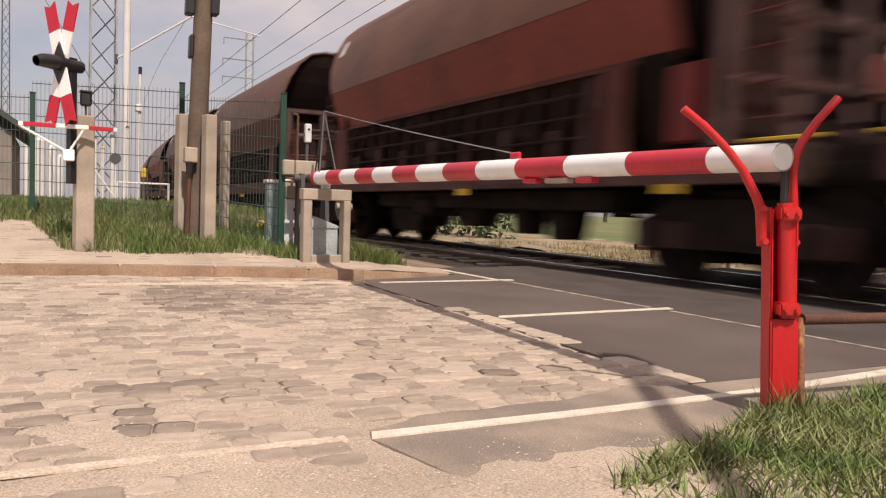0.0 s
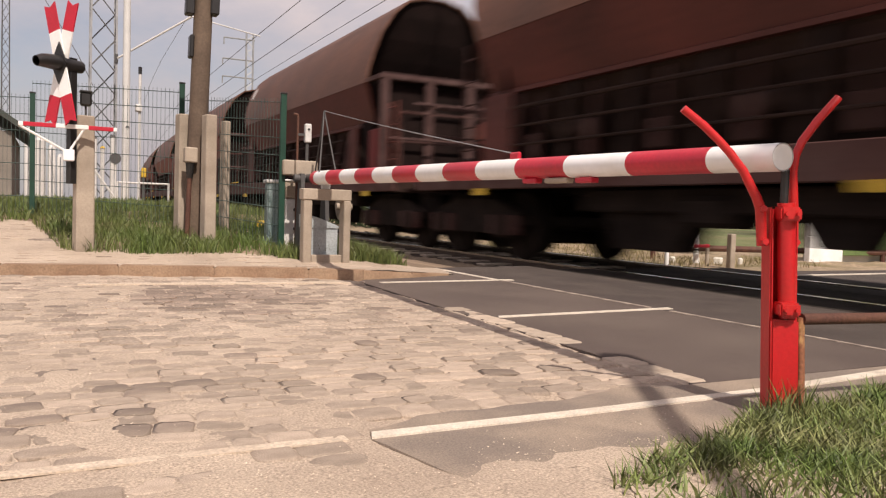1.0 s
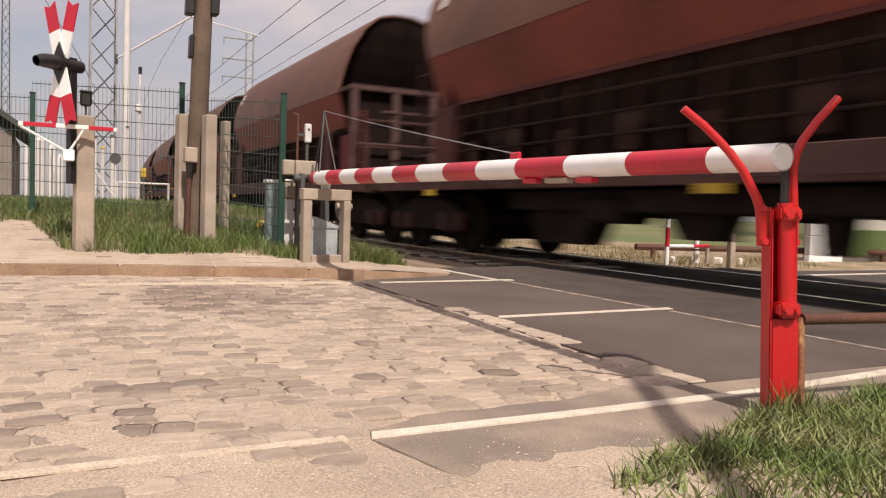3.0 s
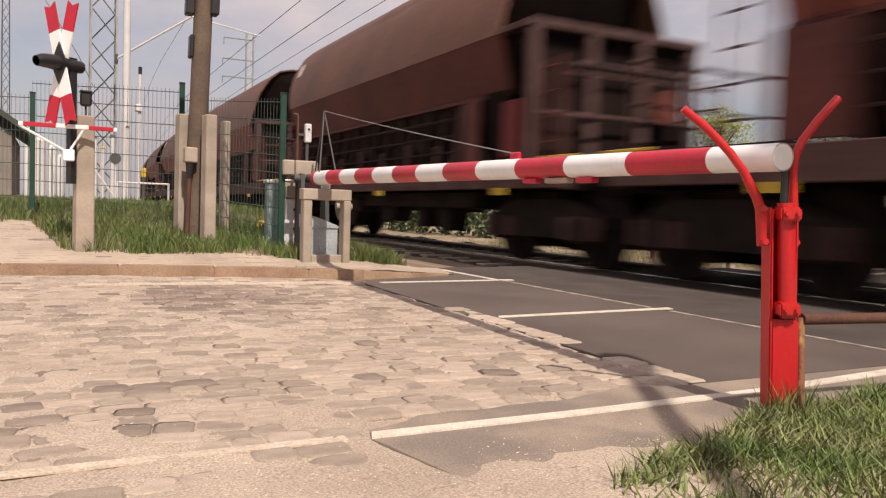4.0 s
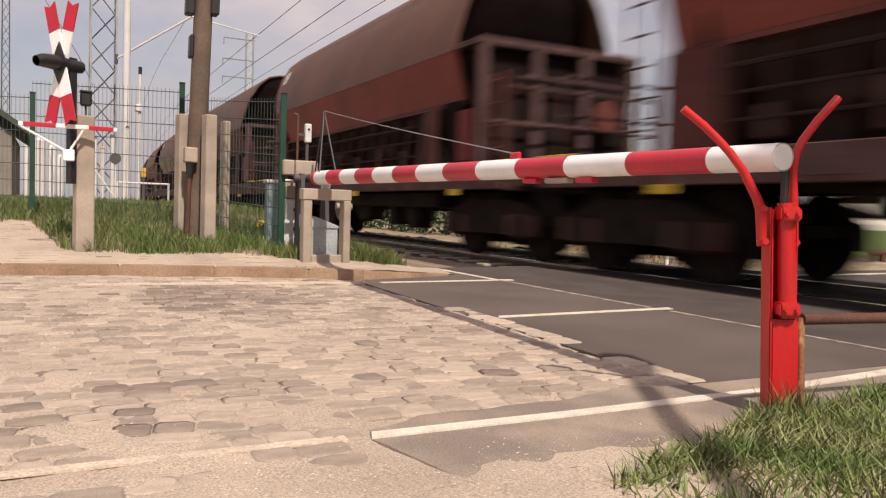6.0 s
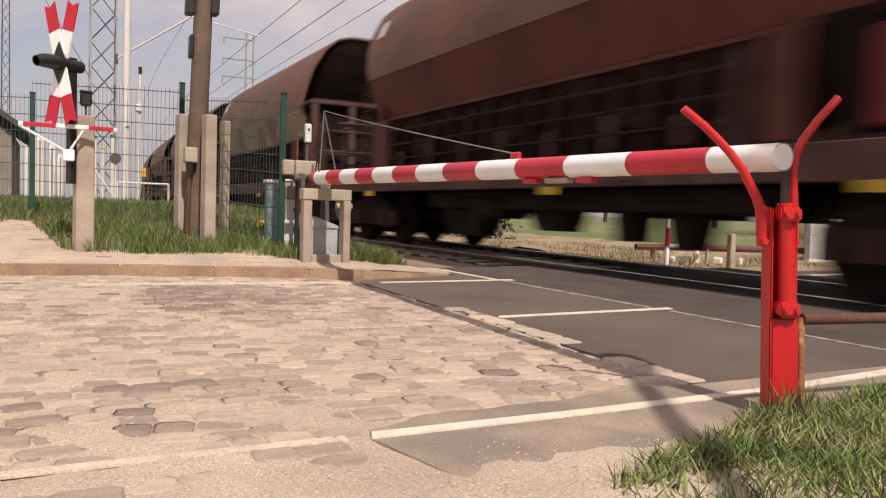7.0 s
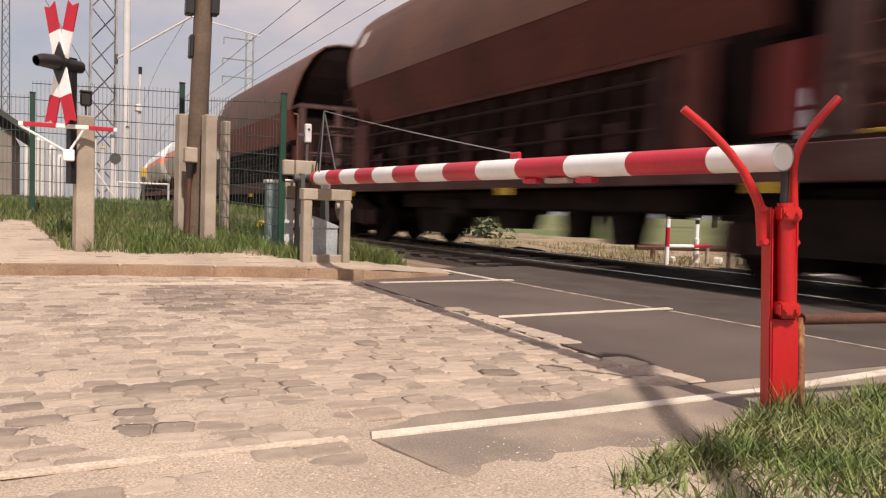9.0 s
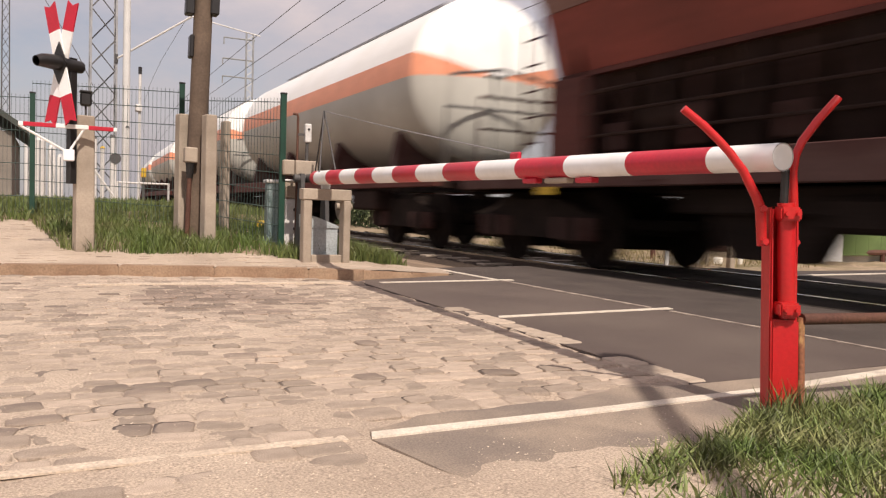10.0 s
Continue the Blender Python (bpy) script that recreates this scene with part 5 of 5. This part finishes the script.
    block(bm, (-1.2, 4.9, 0.55), (-0.6, 5.5, 0.85), 0.05)
    part("brake_gear", bm, M_GRIME_SHADE, t)
    bogie(t, -1.2)
    bogie(t, L + 0.6)
    return t


def tank_wagon():
    t = thing("tank_wagon", pose(TRACK_X, 60, 0.008), "white tank wagon with an orange band and underside greyed for shade", "wagon", "tank wagons of the train")
    L, R, Z = 12.2, 1.41, 2.86
    stations = [(-0.36, 0.2), (-0.345, 0.5), (-0.3, 0.85), (-0.22, 1.12), (-0.1, 1.33), (0, R), (4, R), (8, R), (L, R), (L + 0.1, 1.33), (L + 0.22, 1.12), (L + 0.3, 0.85), (L + 0.345, 0.5), (L + 0.36, 0.2)]
    # the shell is split by height: white top, orange bands, belly greyed for shade
    for nm, a0, a1, m, lab in (("tank_top", 284, 436, M_TANK, "white upper shell"), ("tank_band", 268, 284, M_BAND, "orange band"), ("tank_band", 76, 92, M_BAND, "orange band"), ("tank_belly", 92, 268, M_TANK_SHADE, "lower shell with underside shade in its grey")):
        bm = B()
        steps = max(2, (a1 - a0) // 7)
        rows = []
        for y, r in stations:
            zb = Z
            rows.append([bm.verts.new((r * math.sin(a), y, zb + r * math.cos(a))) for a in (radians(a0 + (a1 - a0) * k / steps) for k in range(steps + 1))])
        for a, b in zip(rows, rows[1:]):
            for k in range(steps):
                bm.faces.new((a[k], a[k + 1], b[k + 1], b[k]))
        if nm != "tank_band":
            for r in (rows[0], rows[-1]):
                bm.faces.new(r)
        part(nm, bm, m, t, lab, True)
    under_frame(t, -1.05, L + 1.05, 1.0, 1.25, M_OXIDE2)
    for y in (1.0, 4.2, 8.0, 11.2):
        bm = B()
        prism(bm, [(-1.3, 1.25), (1.3, 1.25), (1.15, 2.0), (0.6, 1.62), (0, 1.5), (-0.6, 1.62), (-1.15, 2.0)], "y", y - 0.12, y + 0.12)
        part("saddle", bm, M_FRAME, t)
    for y, d in ((-0.9, -1), (L + 0.9, 1)):
        bm = B()
        sweep(bm, [(-1.2, y, 1.25), (-1.2, y, 2.25), (1.2, y, 2.25), (1.2, y, 1.25)], 0.022, 8)
        sweep(bm, [(-0.35, y, 1.25), (-0.35, y, 2.9)], 0.02, 6)
        sweep(bm, [(-1.1, y, 2.75), (-0.2, y + 0.05, 2.9), (0.9, y, 2.75)], 0.025, 6)
        part("handrail", bm, M_STEELD, t, "dark end handrail")
        bm = B()
        block(bm, (-1.3, y - 0.3, 1.252), (1.3, y + 0.5, 1.29))
        part("platform", bm, M_STEELD, t)
    bm = B()
    block(bm, (-0.35, 1.0, Z + R + 0.04), (0.35, L - 1.0, Z + R + 0.08))
    for k in range(6):
        block(bm, (-0.3, 1.2 + k * 1.9, Z + R - 0.06), (0.3, 1.3 + k * 1.9, Z + R + 0.04))
    part("roof_walkway", bm, M_STEEL, t)
    for y in (1.5, 7.5):
        bm = B()
        block(bm, (-1.35, y, 0.6), (-1.0, y + 1.3, 0.98), 0.04)
        part("equipment_box", bm, M_OXIDE_SHADE, t, "box under the frame")
    bogie(t, 1.0)
    bogie(t, L - 1.0)
    return t


SPEED, PITCH, LEAD = 20.45, 14.08, 20.14
TRAIN = []
first = hopper_wagon()
for n in range(-2, 14):
    w = first if n == -2 else copy_thing(first, pose(TRACK_X, LEAD + n * PITCH, 0.008))
    TRAIN.append((w, LEAD + n * PITCH, HOP))
    if n in (0, 1, 5, 9, 10, 12):
        for c in w.children:
            if c.name.startswith("side_panel"):
                c.data = c.data.copy()
                c.data.materials[0] = M_GRAF if n == 10 else M_OXIDE2
                c["label"] = "side sheet with faded spray paint" if n == 10 else "dull brown lower side sheet"
first = tank_wagon()
for k in range(5):
    w = first if k == 0 else copy_thing(first, pose(TRACK_X, 220 + k * 15.3, 0.008))
    TRAIN.append((w, 11.7 + SPEED * 10 + k * 15.3, 12.2))

# ---- grass and litter ----
rng = random.Random(7)
spots = []
while len(spots) < 15000:
    x, y = rng.uniform(1.0, 6.0), rng.uniform(0.2, 2.0)
    edge = float(np.interp(x, [1.0, 1.17, 1.38, 1.62, 2.03, 2.4, 3.2, 6.0], [1.12, 1.36, 1.5, 1.58, 1.72, 1.78, 1.84, 1.9])) + 0.05 * rough(x, y, 6)
    bare = rough(x + 5, y, 3.5) + (0.95 if x < 1.75 and y < 1.38 else 0)
    if y < edge and rng.random() > 0.6 * bare + 0.1 and x < y * 1.9 + 0.6:
        spots.append((x, y, 0.0))
blades("grass", spots, 0.07, 0.004, M_GRASSN, "lush green grass tufts round the barrier post", 1.1, 3)
spots = [(2.13 + rng.gauss(0, 0.04), 1.7 + rng.gauss(0, 0.03), 0.0) for _ in range(160)]
blades("grass", spots, 0.13, 0.003, M_GRASSN, "tall grass tuft at the foot of the post", 0.5, 5)
spots = []
while len(spots) < 26000:
    y = 7.5 + 8 * rng.random() ** 1.7
    x = rng.uniform(-1.5, 3.6)
    lim = turf_y(x, y)
    clump = rough(x, y, 2.2) + 0.25 * rough(x, y, 6)
    if y > lim and rng.random() < 0.62 + clump and x < 3.4 - 0.1 * (y - 7.5):
        spots.append((x, y, verge_z(x, y)))
blades("grass", spots, 0.16, 0.0055, M_GRASS, "uncut green grass on the verge", 0.6, 9)
spots = []
for _ in range(9000):
    x, y = rng.uniform(-8, 4.0), rng.uniform(15, 45)
    spots.append((x, y, verge_z(x, y)))
blades("grass", spots, 0.22, 0.016, M_GRASS, "rough grass of the railway yard", 0.6, 11)
spots = []
for _ in range(3800):
    x, y = rng.uniform(8.3, 12.5), rng.uniform(9.2, 17)
    if rough(x, y, 0.9) + 0.3 * rough(x, y, 4) > -0.05 and x > 8.3 + 0.05 * (y - 9) ** 1.2:
        spots.append((x, y, -0.15))
blades("grass", spots, 0.14, 0.008, M_STRAW, "dry straw-coloured grass beyond the tracks", 0.8, 13)
verts, faces = [], []
for _ in range(11000):
    if rng.random() < 0.5:
        x, y = rng.uniform(-0.4, 2.6), rng.uniform(0.9, 2.0)
    else:
        x, y = rng.uniform(-0.8, 2.3), 1.0 + 5.4 * rng.random() ** 1.3
    if x > 0.8 and 1.72 < y < 2.25 and rng.random() < 0.85:
        continue
    s = rng.uniform(0.001, 0.0034)
    z = (0.0075 if (y < 2.15 and x > 0.95) else sand_z(x, y)) + s * 0.2 + (0.004 if y > 2.25 else 0.0)
    n = len(verts)
    verts += [(x + s * rng.uniform(0.7, 1.3), y, z), (x, y + s * rng.uniform(0.7, 1.3), z), (x - s, y, z), (x, y - s, z), (x, y, z + s * 0.8), (x, y, z - s)]
    faces += [(n, n + 1, n + 4), (n + 1, n + 2, n + 4), (n + 2, n + 3, n + 4), (n + 3, n, n + 4)]
me = bpy.data.meshes.new("gravel")
me.from_pydata(verts, [], faces)
me.materials.append(M_GRIT)
tagged(new("gravel", me), "scattered pale grit on the road", "gravel", kind="stuff")

# ---- setts of the road ----
def sett_mesh(seed):
    rng = random.Random(seed)
    rings = []
    for z, f in ((-0.05, 1.08), (-0.006, 1.06), (0.0012, 0.97), (0.0026, 0.84)):
        rings.append([(math.copysign(abs(math.cos(a)) ** 0.4, math.cos(a)) * 0.5 * f * rng.uniform(0.9, 1.06), math.copysign(abs(math.sin(a)) ** 0.4, math.sin(a)) * 0.5 * f * rng.uniform(0.9, 1.06), z + (rng.uniform(-0.001, 0.001) if z > 0 else 0))
                      for a in (math.pi / 8 + k * math.pi / 4 for k in range(8))])
    v = [p for r in rings for p in r] + [(0, 0, 0.0032)]
    f = []
    for i in range(3):
        for k in range(8):
            a, b = i * 8 + k, i * 8 + (k + 1) % 8
            f.append((a, b, b + 8, a + 8))
    for k in range(8):
        f.append((24 + k, 24 + (k + 1) % 8, 32))
    return v, f


kinds = [sett_mesh(k) for k in range(6)]
shared = {}
for k, (v, f) in enumerate(kinds):
    for dark in (0, 1):
        me = bpy.data.meshes.new("sett")
        me.from_pydata(v, [], f)
        me.polygons.foreach_set("use_smooth", [i >= 16 for i in range(len(f))])
        me.materials.append(M_STONED if dark else M_STONE)
        shared[k, dark] = me
# bare dark stones that the dust leaves free
DARK = [(0.52, 2.4), (0.22, 2.47), (0.27, 2.24), (-0.09, 2.65), (-0.1, 2.34), (0.06, 2.11), (0.76, 3.28), (0.36, 3.28), (0.09, 3.18), (0.19, 2.84), (0.3, 2.78), (1.1, 2.3), (0.47, 4.07), (0.0, 2.48)]
jv, jf, made = [], [], 0
ov, of = [], []
row = 0
y = 1.75
while y < 7.9:
    d = rng.uniform(0.092, 0.122)
    x = border_x(y) + 0.0 - rng.uniform(0, 0.02)
    while x > -3.2 - 0.3 * (y - 2):
        w = rng.uniform(0.095, 0.165)
        cx, cy = x - w / 2, y + d / 2 + 0.03 * math.sin(x * 1.7 + 0.35 * row) + rng.uniform(-0.012, 0.012)
        x -= w
        if cy > kerb_y(cx) - 0.06 or (cy < 1.95 and rng.random() < 0.5) or (cy < 2.2 + 0.03 * math.sin(9 * cx) and cx > 0.75) or (cy < 2.1 and rng.random() < 0.3):
            continue
        z = rng.uniform(-0.004, 0.003)
        k, rot = rng.randrange(6), rng.uniform(-0.2, 0.2)
        m = Matrix.LocRotScale((cx, cy, z), Euler((rng.uniform(-0.02, 0.02), rng.uniform(-0.02, 0.02), rot)), (w * 1.0, d * 1.0, 1.0))
        if made < 300 and cx > -0.35 and cy < 4.2 and cx < 2.2:
            dark = 1 if any(abs(cx - a) < 0.062 and abs(cy - b) < 0.052 for a, b in DARK) or rng.random() < 0.04 else 0
            if dark:
                m = Matrix.Translation((0, 0, 0.0025 - z)) @ m
            s = new("sett", shared[k, dark])
            s.parent = road
            s.matrix_basis = m
            made += 1
        else:
            stain = ((cx - 1.15) / 0.62) ** 2 + ((cy - 5.35) / 0.85) ** 2 + 0.5 * rough(cx, cy, 2.0)
            vs, fs = (ov, of) if stain < 1 or rng.random() < 0.05 else (jv, jf)
            n = len(vs)
            vs += [tuple(m @ Vector(p)) for p in kinds[k][0]]
            fs += [tuple(n + i for i in f) for f in kinds[k][1]]
    y += d
    row += 1
for vs, fs, m in ((jv, jf, M_STONEI), (ov, of, M_STONEO)):
    me = bpy.data.meshes.new("far_setts")
    me.from_pydata(vs, [], fs)
    me.polygons.foreach_set("use_smooth", [i % 32 >= 16 for i in range(len(fs))])
    me.materials.append(m)
    s = new("far_setts", me)
    s.parent = road
    s["kind"] = "stuff"
edge_mesh = []
for k in range(6):
    me = shared[k, 0].copy()
    me.materials[0] = M_EDGE
    edge_mesh.append(me)
# edging row between setts and asphalt
edging = tagged(new("edging"), "row of pale worn edging blocks beside the asphalt", "edging", kind="structure")
y = 2.22
while y < 6.3:
    d = rng.uniform(0.15, 0.2)
    if 2.62 < y < 3.02 or y > 4.5:
        y += d
        continue
    s = new("edging_block", edge_mesh[rng.randrange(6)])
    s.parent = edging
    s.matrix_basis = Matrix.LocRotScale((border_x(y) + 0.06 + (0.02 if y > 3 else -0.01), y + d / 2, 0.005 + rng.uniform(-0.002, 0.003)), Euler((0, 0, rng.uniform(-0.05, 0.05))), (0.14 * rng.uniform(0.95, 1.08), d * 1.06, 1.0))
    y += d


# ---- what moves ----
def on_track(y, length):
    a = math.atan2(bend(y + length) - bend(y), length)
    return Matrix.Translation((TRACK_X + bend(y), y, 0.008)) @ Matrix.Rotation(-a, 4, "Z")


def lag(t):
    """How far the train falls behind an even pace, in metres."""
    return 0.75 * (1 - ((t - 4.2) / 5.6) ** 2)


def motions():
    turn = math.degrees(SPEED / 0.47)
    spin = [k / FPS for k in range(10 * FPS + 1)]
    for wagon, start, length in TRAIN:
        walk(wagon, [(k * 0.25, on_track(start - SPEED * k * 0.25 + lag(k * 0.25), length)) for k in range(41)])
        for p in wagon.children_recursive:
            if p.name.startswith("wheelset"):
                c = p.location.copy()
                walk(p, [(s, pose(c.x, c.y, c.z, turn * s)) for s in spin])


motions()
